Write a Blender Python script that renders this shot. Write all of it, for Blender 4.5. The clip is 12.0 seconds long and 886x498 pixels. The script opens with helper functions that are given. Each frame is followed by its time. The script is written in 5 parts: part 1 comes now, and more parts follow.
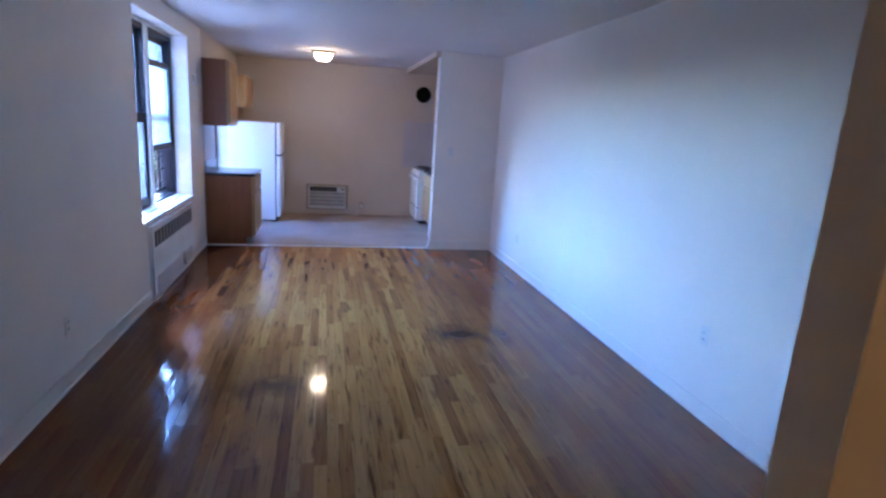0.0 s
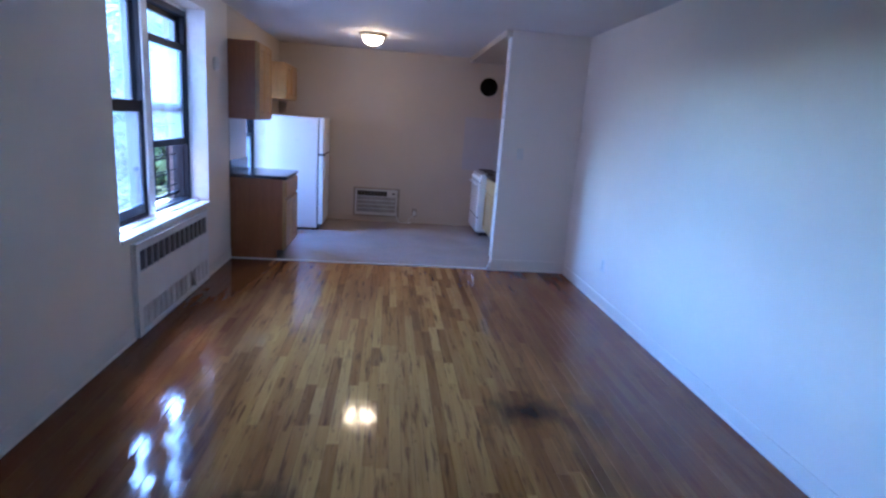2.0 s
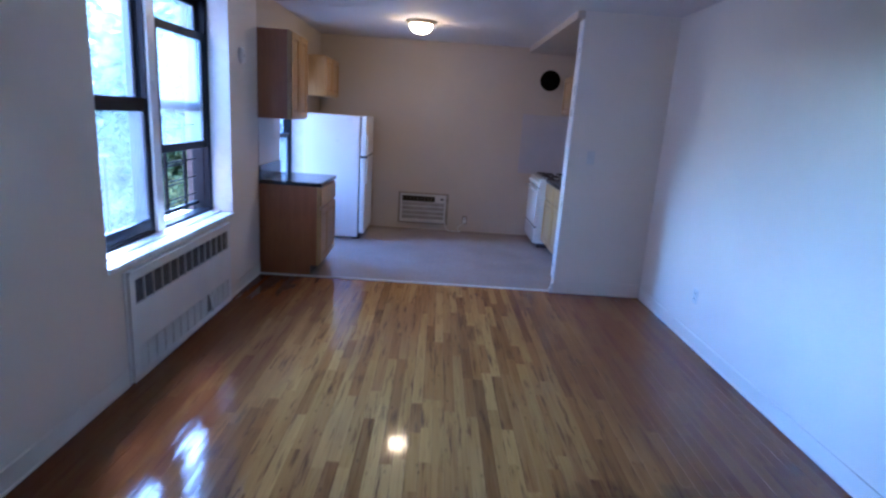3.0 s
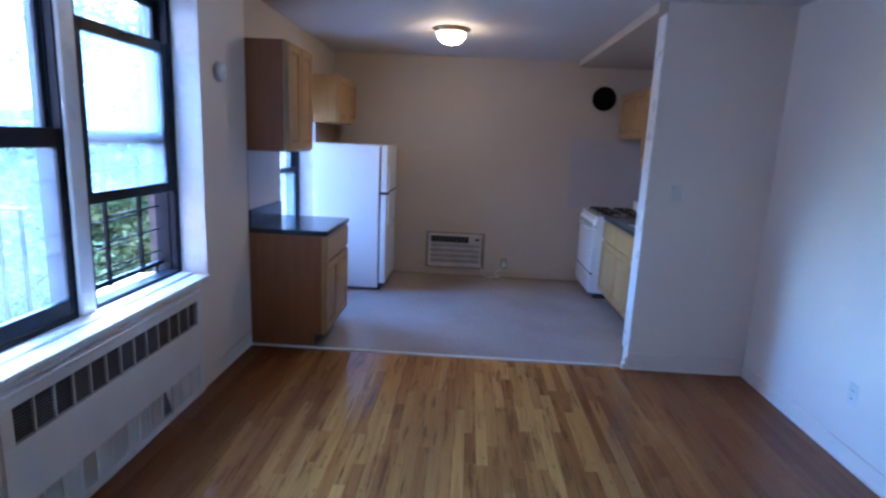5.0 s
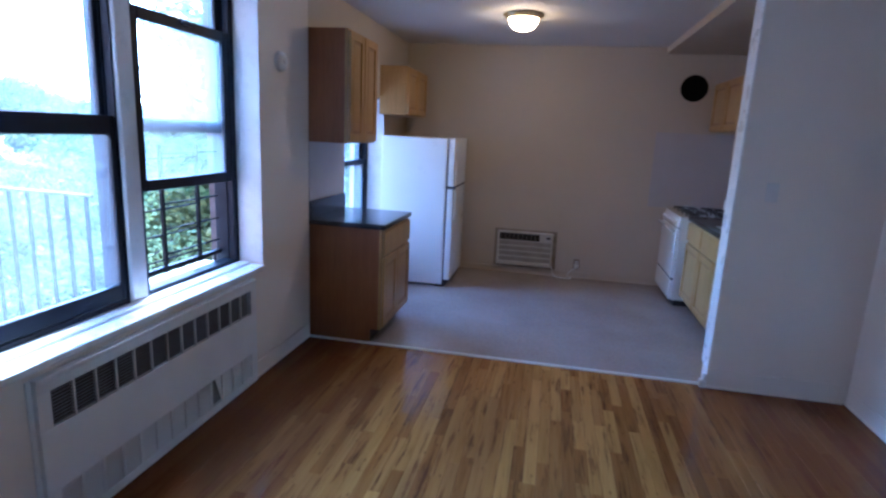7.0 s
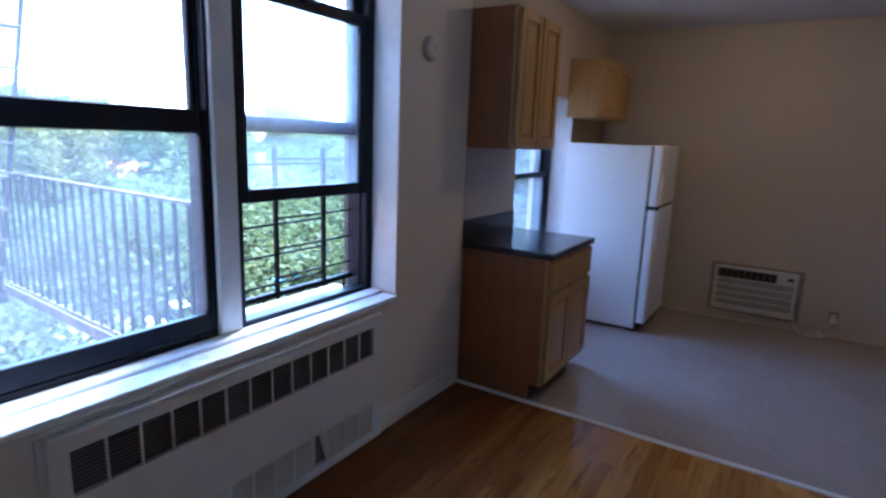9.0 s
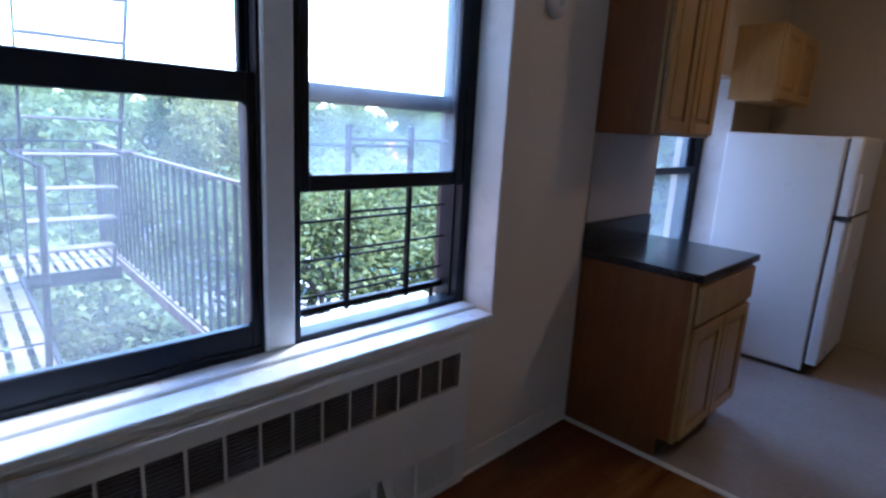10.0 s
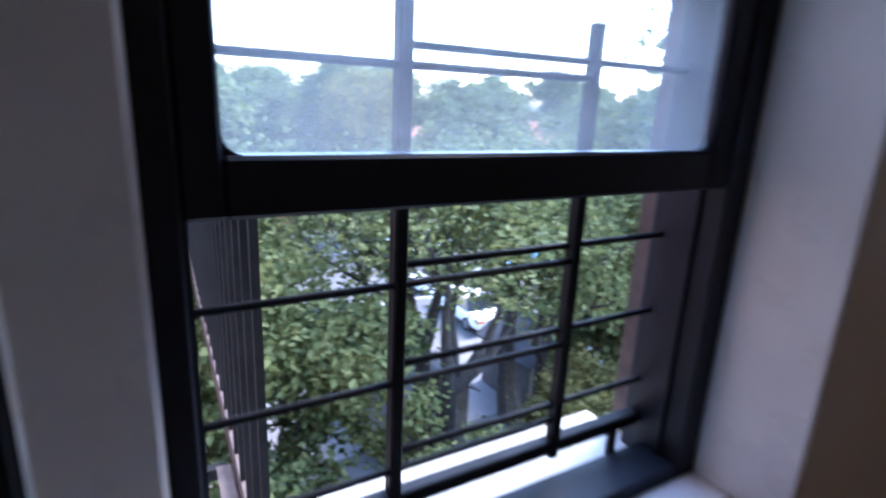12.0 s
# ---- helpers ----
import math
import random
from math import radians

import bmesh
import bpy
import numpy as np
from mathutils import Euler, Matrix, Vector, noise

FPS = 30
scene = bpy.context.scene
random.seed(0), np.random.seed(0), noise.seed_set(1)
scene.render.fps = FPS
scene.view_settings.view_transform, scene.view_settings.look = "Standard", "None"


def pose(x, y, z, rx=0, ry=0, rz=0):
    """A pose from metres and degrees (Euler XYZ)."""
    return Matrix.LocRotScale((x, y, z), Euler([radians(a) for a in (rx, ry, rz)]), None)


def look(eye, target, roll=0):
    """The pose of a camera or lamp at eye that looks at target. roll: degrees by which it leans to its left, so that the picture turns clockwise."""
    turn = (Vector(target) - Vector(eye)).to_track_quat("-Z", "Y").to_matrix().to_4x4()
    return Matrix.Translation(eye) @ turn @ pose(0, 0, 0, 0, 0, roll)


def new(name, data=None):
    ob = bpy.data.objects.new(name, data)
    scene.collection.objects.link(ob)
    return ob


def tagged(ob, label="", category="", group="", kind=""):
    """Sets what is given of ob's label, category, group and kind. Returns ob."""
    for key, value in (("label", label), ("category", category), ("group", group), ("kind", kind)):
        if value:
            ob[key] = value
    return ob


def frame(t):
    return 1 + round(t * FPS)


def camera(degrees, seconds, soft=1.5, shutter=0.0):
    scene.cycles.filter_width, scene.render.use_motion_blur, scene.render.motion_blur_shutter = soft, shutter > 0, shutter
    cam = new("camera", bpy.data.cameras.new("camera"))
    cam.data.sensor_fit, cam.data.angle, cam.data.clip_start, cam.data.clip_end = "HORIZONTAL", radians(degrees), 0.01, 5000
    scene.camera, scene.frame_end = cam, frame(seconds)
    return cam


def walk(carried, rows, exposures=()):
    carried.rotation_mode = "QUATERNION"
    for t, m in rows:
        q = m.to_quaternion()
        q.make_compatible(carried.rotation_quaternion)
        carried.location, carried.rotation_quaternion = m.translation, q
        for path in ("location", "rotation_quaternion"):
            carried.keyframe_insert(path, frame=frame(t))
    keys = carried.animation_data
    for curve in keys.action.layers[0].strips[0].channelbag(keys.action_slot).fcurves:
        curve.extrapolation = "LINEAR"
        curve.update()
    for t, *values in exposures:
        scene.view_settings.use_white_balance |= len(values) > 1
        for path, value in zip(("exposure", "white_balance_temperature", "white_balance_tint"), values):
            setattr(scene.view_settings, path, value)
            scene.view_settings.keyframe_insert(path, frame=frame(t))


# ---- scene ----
cam = camera(78.0, 12.0, soft=2.4, shutter=0.6)
PATH = [
    (0, (1.453, -7.258, 1.645), (1.880, -5.352, 1.211), 3.75),
    (0.5, (1.570, -7.028, 1.609), (1.887, -5.092, 1.223), 4.09),
    (1, (1.580, -6.737, 1.604), (1.869, -4.796, 1.216), 1.71),
    (1.5, (1.709, -6.371, 1.605), (1.850, -4.428, 1.155), 3.99),
    (2, (1.669, -5.992, 1.596), (1.881, -4.054, 1.148), 4.20),
    (2.5, (1.648, -5.616, 1.586), (1.765, -3.673, 1.127), 3.56),
    (3, (1.677, -5.166, 1.608), (1.715, -3.222, 1.138), 3.89),
    (3.2, (1.623, -5.036, 1.597), (1.721, -3.089, 1.150), 3.54),
    (4.8, (1.576, -4.013, 1.603), (1.564, -2.047, 1.234), 1.74),
    (5, (1.618, -3.970, 1.618), (1.540, -2.009, 1.231), 2.62),
    (5.5, (1.636, -3.950, 1.609), (1.485, -1.987, 1.261), 2.32),
    (6, (1.645, -3.948, 1.622), (1.480, -1.990, 1.248), 1.62),
    (6.5, (1.680, -3.928, 1.605), (1.446, -1.983, 1.203), 1.21),
    (7, (1.753, -3.761, 1.590), (1.383, -1.840, 1.177), 2.74),
    (7.5, (1.726, -3.513, 1.591), (1.230, -1.613, 1.214), 2.50),
    (7.7, (1.705, -3.409, 1.553), (1.050, -1.552, 1.204), 2.01),
    (9.3, (1.653, -2.719, 1.506), (0.478, -1.149, 1.111), 2.80),
    (9.5, (1.625, -2.603, 1.480), (0.332, -1.126, 1.097), 3.35),
    (10, (1.399, -2.369, 1.477), (0.017, -0.991, 1.040), 3.11),
    (10.5, (1.130, -2.164, 1.450), (-0.228, -0.773, 0.977), 1.38),
    (11, (0.867, -1.871, 1.433), (-0.667, -0.695, 0.920), 2.74),
    (11.5, (0.573, -1.683, 1.389), (-0.971, -0.520, 0.877), 3.49),
    (12, (0.332, -1.502, 1.357), (-1.331, -0.525, 0.828), 2.65),
]
walk(cam, [(t, look(eye, target, roll)) for t, eye, target, roll in PATH], [(0.0, 6.42, 4420, 16), (1.0, 6.1, 4390, 16), (3.0, 6.0, 4360, 14), (5.5, 5.85, 4390, 10), (7.5, 5.62, 4580, 11), (9.5, 4.85, 5060, 11), (10.5, 4.5, 5350, 12), (12.0, 3.95, 5650, 18)])

# ---- world and light ----
world = bpy.data.worlds.new("world")
scene.world = world
world.use_nodes = True
wn = world.node_tree
wn.nodes.clear()
sky = wn.nodes.new("ShaderNodeTexSky")
sky.sky_type = "NISHITA"
sky.sun_disc = False
sky.sun_elevation, sky.sun_rotation = radians(52), radians(352)
sky.air_density, sky.dust_density, sky.ozone_density = 1.0, 0.6, 2.0
bg = wn.nodes.new("ShaderNodeBackground")
bg.inputs["Strength"].default_value = 0.15
wout = wn.nodes.new("ShaderNodeOutputWorld")
wn.links.new(sky.outputs[0], bg.inputs[0])
wn.links.new(bg.outputs[0], wout.inputs[0])

sun_data = bpy.data.lights.new("sun", "SUN")
sun_data.energy, sun_data.angle, sun_data.color = 1.0, radians(30), (1.0, 0.96, 0.9)
sun = new("sun", sun_data)
sun.matrix_world = look((0, 0, 30), (1.5, -10.0, 30 - 13.0))

# ---- material helpers ----
def base_mat(name, rough=0.6, metal=0.0, spec=0.5):
    m = bpy.data.materials.new(name)
    m.use_nodes = True
    nt = m.node_tree
    b = nt.nodes["Principled BSDF"]
    b.inputs["Roughness"].default_value = rough
    b.inputs["Metallic"].default_value = metal
    b.inputs["Specular IOR Level"].default_value = spec
    return m, nt, b


def coords(nt, scale=(1, 1, 1)):
    g = nt.nodes.new("ShaderNodeNewGeometry")
    mp = nt.nodes.new("ShaderNodeMapping")
    mp.inputs["Scale"].default_value = scale
    nt.links.new(g.outputs["Position"], mp.inputs["Vector"])
    return mp.outputs[0]


def noise_tex(nt, vec, scale, detail=4.0, rough=0.55):
    n = nt.nodes.new("ShaderNodeTexNoise")
    n.inputs["Scale"].default_value = scale
    n.inputs["Detail"].default_value = detail
    n.inputs["Roughness"].default_value = rough
    nt.links.new(vec, n.inputs["Vector"])
    return n.outputs["Fac"]


def ramp(nt, fac, stops):
    r = nt.nodes.new("ShaderNodeValToRGB")
    while len(r.color_ramp.elements) < len(stops):
        r.color_ramp.elements.new(0.5)
    for e, (p, c) in zip(r.color_ramp.elements, stops):
        e.position, e.color = p, (*c, 1)
    nt.links.new(fac, r.inputs[0])
    return r.outputs[0]


def mix(nt, fac, a, b, mode="MIX"):
    n = nt.nodes.new("ShaderNodeMix")
    n.data_type, n.blend_type = "RGBA", mode
    for s, v in ((n.inputs[0], fac), (n.inputs[6], a), (n.inputs[7], b)):
        if isinstance(v, (int, float)):
            s.default_value = v
        elif isinstance(v, tuple):
            s.default_value = (*v, 1)
        else:
            nt.links.new(v, s)
    return n.outputs[2]


def bump(nt, b, height, strength=0.2, dist=0.01):
    n = nt.nodes.new("ShaderNodeBump")
    n.inputs["Strength"].default_value, n.inputs["Distance"].default_value = strength, dist
    nt.links.new(height, n.inputs["Height"])
    nt.links.new(n.outputs[0], b.inputs["Normal"])


def paint(name, colour, rough=0.55, var=0.06, scale=3.0, bump_s=0.12, grain=90.0, spec=0.4):
    """Painted or plain surface with faint uneven tone and roller texture."""
    m, nt, b = base_mat(name, rough, 0, spec)
    v = coords(nt)
    big = noise_tex(nt, v, scale, 5)
    lo = tuple(c * (1 - var) for c in colour)
    hi = tuple(min(1, c * (1 + var)) for c in colour)
    nt.links.new(ramp(nt, big, [(0.3, lo), (0.7, hi)]), b.inputs["Base Color"])
    fine = noise_tex(nt, v, grain, 3)
    bump(nt, b, fine, bump_s, 0.002)
    rr = nt.nodes.new("ShaderNodeMapRange")
    rr.inputs[3].default_value, rr.inputs[4].default_value = max(0, rough - 0.08), min(1, rough + 0.1)
    nt.links.new(noise_tex(nt, v, scale * 2.3, 4), rr.inputs[0])
    nt.links.new(rr.outputs[0], b.inputs["Roughness"])
    return m


def metal(name, colour, rough=0.4, metallic=1.0, wear=0.12):
    m, nt, b = base_mat(name, rough, metallic)
    v = coords(nt)
    n = noise_tex(nt, v, 14, 6)
    nt.links.new(ramp(nt, n, [(0.3, tuple(c * (1 - wear) for c in colour)), (0.7, tuple(min(1, c * (1 + wear)) for c in colour))]), b.inputs["Base Color"])
    bump(nt, b, noise_tex(nt, v, 160, 2), 0.06, 0.001)
    return m


def wood(name, dark, light, rough=0.4, axis="z", scale=1.0, coat=0.0, blotch=0.12):
    """Veneer with stretched grain."""
    m, nt, b = base_mat(name, rough)
    s = {"x": (1.2, 22, 22), "y": (22, 1.2, 22), "z": (22, 22, 1.2)}[axis]
    v = coords(nt, tuple(k * scale for k in s))
    g1 = noise_tex(nt, v, 1.6, 6, 0.6)
    g2 = noise_tex(nt, v, 9.0, 4, 0.6)
    col = ramp(nt, g1, [(0.25, dark), (0.75, light)])
    col = mix(nt, 0.35, col, ramp(nt, g2, [(0.35, tuple(c * 0.7 for c in dark)), (0.65, light)]), "MIX")
    big = noise_tex(nt, coords(nt), 2.5, 3)
    col = mix(nt, blotch * 2, col, ramp(nt, big, [(0.3, tuple(c * 0.75 for c in dark)), (0.7, light)]))
    nt.links.new(col, b.inputs["Base Color"])
    b.inputs["Coat Weight"].default_value = coat
    b.inputs["Coat Roughness"].default_value = 0.25
    bump(nt, b, g2, 0.08, 0.001)
    return m


# ---- materials ----
M = {}
M["wall"] = paint("wall_paint", (0.765, 0.70, 0.615), 0.5, 0.03, 1.2, 0.10, 70)
# darker than the living room paint: the kitchen's dimness is put into it
M["kwall"] = paint("kitchen_wall_dimmed_paint", (0.53, 0.455, 0.36), 0.5, 0.04, 1.4, 0.10, 70)
M["ceiling"] = paint("ceiling_paint", (0.64, 0.61, 0.59), 0.75, 0.03, 1.0, 0.15, 60)
M["trim"] = paint("gloss_white_trim", (0.78, 0.78, 0.77), 0.28, 0.05, 6, 0.12, 40)
M["cream"] = paint("cream_trim", (0.74, 0.59, 0.35), 0.4, 0.05, 4, 0.12, 40)
M["rad"] = paint("painted_sheet_metal", (0.72, 0.72, 0.71), 0.4, 0.04, 4, 0.08, 50)
M["raddark"] = paint("grille_shade_black", (0.03, 0.03, 0.035), 0.8, 0.2, 10)
M["frame"] = paint("dark_blue_black_window_paint", (0.008, 0.011, 0.019), 0.45, 0.25, 8, 0.15, 60, 0.25)
M["stone"] = paint("limestone_sill", (0.42, 0.41, 0.38), 0.8, 0.18, 9, 0.4, 60)
M["fridge"] = paint("white_enamel", (0.80, 0.81, 0.82), 0.3, 0.015, 2, 0.10, 220)
M["enamel"] = paint("white_stove_enamel", (0.80, 0.80, 0.79), 0.18, 0.03, 5, 0.02, 30, 0.6)
M["gasket"] = paint("dark_gasket_and_gap_shade", (0.02, 0.02, 0.022), 0.6, 0.2, 10)
M["black"] = paint("black_cast_iron", (0.015, 0.015, 0.016), 0.55, 0.3, 20, 0.3, 120)
M["ventblack"] = paint("duct_shade_black", (0.004, 0.004, 0.004), 0.85, 0.2, 12, 0.1, 60, 0.1)
M["blackplastic"] = paint("black_plastic", (0.02, 0.02, 0.022), 0.4, 0.2, 12)
M["plastic"] = paint("off_white_plastic", (0.66, 0.65, 0.61), 0.45, 0.05, 8, 0.05, 80)
M["acgrey"] = paint("aged_white_plastic", (0.58, 0.565, 0.53), 0.5, 0.07, 9, 0.06, 80)
M["louvre"] = paint("dark_grey_louvre", (0.17, 0.175, 0.21), 0.7, 0.2, 9, 0.1, 60)
M["acslat"] = paint("grimy_grey_plastic", (0.34, 0.325, 0.305), 0.55, 0.12, 9, 0.1, 80)
M["smudge"] = paint("smudged_grey", (0.30, 0.26, 0.215), 0.8, 0.2, 12, 0.25, 60)
M["bluewhite"] = paint("pale_blue_backsplash", (0.475, 0.445, 0.45), 0.35, 0.04, 3, 0.06, 60)
M["pan"] = metal("aged_nickel_brass", (0.66, 0.53, 0.32), 0.38)
M["brass"] = metal("antique_brass", (0.36, 0.25, 0.12), 0.35)
M["steel"] = metal("brushed_steel", (0.55, 0.55, 0.56), 0.3)
M["oak"] = wood("honey_oak", (0.34, 0.19, 0.058), (0.54, 0.33, 0.115), 0.38, "z", 1.0, 0.2)
M["oakshade"] = wood("oak_recess_shade", (0.27, 0.14, 0.05), (0.40, 0.23, 0.09), 0.42, "z", 1.0, 0.15)
M["veneer"] = wood("reddish_oak_veneer", (0.205, 0.072, 0.023), (0.31, 0.124, 0.042), 0.45, "z", 0.8, 0.0)
M["toekick"] = paint("dark_toe_kick_and_gap", (0.05, 0.035, 0.025), 0.6, 0.2, 8)
M["iron"] = paint("weathered_black_iron", (0.014, 0.014, 0.015), 0.6, 0.4, 14, 0.3, 120, 0.12)
M["slat"] = paint("rusted_grey_brown_iron", (0.105, 0.083, 0.078), 0.7, 0.35, 9, 0.4, 70, 0.1)
M["pot"] = paint("blue_grey_glazed_pot", (0.045, 0.07, 0.105), 0.4, 0.15, 8)
M["mortar"] = paint("pale_mortar", (0.27, 0.24, 0.215), 0.9, 0.15, 12, 0.5, 80)
M["concrete"] = paint("worn_concrete", (0.22, 0.20, 0.18), 0.9, 0.2, 0.7, 0.4, 20)
# yard concrete, much darker than the ground around it
M["yard"] = paint("dark_yard_concrete", (0.075, 0.072, 0.072), 0.9, 0.35, 0.6, 0.4, 20)
M["subfloor"] = paint("dark_joint_filler", (0.03, 0.014, 0.008), 0.7, 0.3, 12)
M["asphalt"] = paint("asphalt", (0.085, 0.083, 0.082), 0.9, 0.25, 0.5, 0.4, 30)
M["pave"] = paint("pale_concrete_pavement", (0.14, 0.13, 0.125), 0.85, 0.14, 0.8, 0.3, 20)
M["kerb"] = paint("granite_kerb", (0.38, 0.37, 0.36), 0.8, 0.2, 3, 0.3, 40)
M["roof"] = paint("red_brown_roof", (0.26, 0.09, 0.055), 0.85, 0.25, 1.5, 0.4, 10)
M["felt"] = paint("dark_roofing_felt", (0.035, 0.034, 0.037), 0.9, 0.35, 1.2, 0.5, 14)
M["shedwood"] = paint("weathered_dark_boards", (0.06, 0.054, 0.05), 0.85, 0.35, 3, 0.5, 25)
M["bark"] = paint("grey_brown_bark", (0.038, 0.031, 0.027), 0.9, 0.35, 7, 0.8, 30)
M["tyre"] = paint("tyre_rubber", (0.02, 0.02, 0.02), 0.8, 0.2, 9)
M["carglass"] = paint("tinted_car_glass", (0.02, 0.025, 0.03), 0.08, 0.1, 3, 0.0, 10, 0.8)
M["tarp"] = paint("bright_blue_tarpaulin", (0.02, 0.32, 0.62), 0.45, 0.2, 3, 0.5, 12)
M["red"] = paint("red_brick_far", (0.30, 0.13, 0.09), 0.85, 0.2, 2.0, 0.4, 12)
M["lens"] = paint("lamp_lens", (0.7, 0.2, 0.1), 0.2, 0.1, 9)
for nm, c in (("carwhite", (0.75, 0.75, 0.75)), ("carsilver", (0.42, 0.44, 0.46)), ("carblue", (0.05, 0.09, 0.18)), ("carblack", (0.02, 0.02, 0.022))):
    M[nm] = paint(nm + "_paint", c, 0.22, 0.03, 2, 0.0, 20, 0.7)


def brick_mat():
    m, nt, b = base_mat("brick_faces", 0.85)
    oi = nt.nodes.new("ShaderNodeObjectInfo")
    gi = nt.nodes.new("ShaderNodeNewGeometry")
    add = nt.nodes.new("ShaderNodeMath")
    add.operation = "ADD"
    nt.links.new(oi.outputs["Random"], add.inputs[0])
    nt.links.new(gi.outputs["Random Per Island"], add.inputs[1])
    fr = nt.nodes.new("ShaderNodeMath")
    fr.operation = "FRACT"
    nt.links.new(add.outputs[0], fr.inputs[0])
    col = ramp(nt, fr.outputs[0], [(0.0, (0.17, 0.095, 0.08)), (0.35, (0.23, 0.14, 0.115)), (0.7, (0.28, 0.18, 0.15)), (1.0, (0.20, 0.12, 0.105))])
    v = coords(nt)
    col = mix(nt, 0.35, col, ramp(nt, noise_tex(nt, v, 45, 5), [(0.3, (0.14, 0.09, 0.075)), (0.7, (0.34, 0.26, 0.22))]))
    nt.links.new(col, b.inputs["Base Color"])
    bump(nt, b, noise_tex(nt, v, 120, 5), 0.5, 0.004)
    return m


def plank_mat():
    """Varnished strip oak: tone by plank, grain, dark stains, darker red-brown towards the walls, high gloss."""
    m, nt, b = base_mat("varnished_oak_strip", 0.16, 0, 0.28)
    oi = nt.nodes.new("ShaderNodeObjectInfo")
    gi = nt.nodes.new("ShaderNodeNewGeometry")
    add = nt.nodes.new("ShaderNodeMath")
    add.operation = "ADD"
    nt.links.new(oi.outputs["Random"], add.inputs[0])
    nt.links.new(gi.outputs["Random Per Island"], add.inputs[1])
    fr = nt.nodes.new("ShaderNodeMath")
    fr.operation = "FRACT"
    nt.links.new(add.outputs[0], fr.inputs[0])
    tone = ramp(nt, fr.outputs[0], [(0.0, (0.16, 0.058, 0.014)), (0.16, (0.27, 0.112, 0.023)), (0.42, (0.395, 0.188, 0.040)), (0.70, (0.475, 0.243, 0.055)), (0.90, (0.57, 0.308, 0.078)), (1.0, (0.22, 0.078, 0.017))])
    # grain shifted plank by plank
    sh = nt.nodes.new("ShaderNodeVectorMath")
    sh.operation = "MULTIPLY_ADD"
    comb = nt.nodes.new("ShaderNodeCombineXYZ")
    for s in (0, 1):
        nt.links.new(fr.outputs[0], comb.inputs[s])
    sh.inputs[1].default_value = (37, 53, 0)
    nt.links.new(comb.outputs[0], sh.inputs[0])
    nt.links.new(gi.outputs["Position"], sh.inputs[2])
    mp = nt.nodes.new("ShaderNodeMapping")
    mp.inputs["Scale"].default_value = (44, 1.9, 1)
    nt.links.new(sh.outputs[0], mp.inputs[0])
    g = noise_tex(nt, mp.outputs[0], 1.0, 7, 0.65)
    col = mix(nt, 0.34, tone, ramp(nt, g, [(0.30, (0.090, 0.030, 0.009)), (0.46, (0.40, 0.188, 0.044)), (0.8, (0.60, 0.33, 0.10))]))
    # dark mineral streaks inside single strips
    mp3 = nt.nodes.new("ShaderNodeMapping")
    mp3.inputs["Scale"].default_value = (26, 2.4, 1)
    mp3.inputs["Location"].default_value = (11, 5, 0)
    nt.links.new(sh.outputs[0], mp3.inputs[0])
    ms = noise_tex(nt, mp3.outputs[0], 1.0, 5, 0.6)
    col = mix(nt, ramp(nt, ms, [(0.54, (0, 0, 0)), (0.68, (0.8, 0.8, 0.8))]), col, (0.085, 0.030, 0.014))
    v = coords(nt)
    # knots
    kn = nt.nodes.new("ShaderNodeTexVoronoi")
    kn.voronoi_dimensions = "2D"
    kn.inputs["Scale"].default_value = 4.2
    mp2 = nt.nodes.new("ShaderNodeMapping")
    mp2.inputs["Scale"].default_value = (1.9, 0.9, 0.0)
    nt.links.new(gi.outputs["Position"], mp2.inputs[0])
    nt.links.new(mp2.outputs[0], kn.inputs["Vector"])
    kf = ramp(nt, kn.outputs["Distance"], [(0.02, (0.8, 0.8, 0.8)), (0.075, (0, 0, 0))])
    km = nt.nodes.new("ShaderNodeMath")
    km.operation = "MULTIPLY"
    nt.links.new(kf, km.inputs[0])
    nt.links.new(noise_tex(nt, v, 7, 3), km.inputs[1])
    col = mix(nt, km.outputs[0], col, (0.045, 0.02, 0.01))
    # red-brown varnish build-up in long streaks along the strips
    st = noise_tex(nt, coords(nt, (2.2, 0.35, 1)), 1.0, 5, 0.6)
    col = mix(nt, ramp(nt, st, [(0.5, (0, 0, 0)), (0.75, (0.55, 0.55, 0.55))]), col, (0.15, 0.048, 0.022))
    # darker red-brown towards the west and east walls, with a wavering edge
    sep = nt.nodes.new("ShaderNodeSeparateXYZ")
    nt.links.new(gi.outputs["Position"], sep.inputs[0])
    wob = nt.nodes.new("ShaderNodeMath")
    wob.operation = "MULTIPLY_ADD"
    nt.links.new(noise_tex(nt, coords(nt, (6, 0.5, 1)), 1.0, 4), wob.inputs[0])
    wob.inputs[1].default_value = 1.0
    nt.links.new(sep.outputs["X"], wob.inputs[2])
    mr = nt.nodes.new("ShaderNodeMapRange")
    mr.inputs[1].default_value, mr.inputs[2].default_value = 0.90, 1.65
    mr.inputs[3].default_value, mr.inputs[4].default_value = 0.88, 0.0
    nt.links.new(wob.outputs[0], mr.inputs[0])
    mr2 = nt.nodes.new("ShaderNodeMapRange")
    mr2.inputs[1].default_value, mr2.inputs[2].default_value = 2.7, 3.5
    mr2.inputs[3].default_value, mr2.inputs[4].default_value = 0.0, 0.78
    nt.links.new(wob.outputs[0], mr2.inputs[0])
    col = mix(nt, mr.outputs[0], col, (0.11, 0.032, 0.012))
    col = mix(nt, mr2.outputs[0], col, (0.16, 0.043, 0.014))
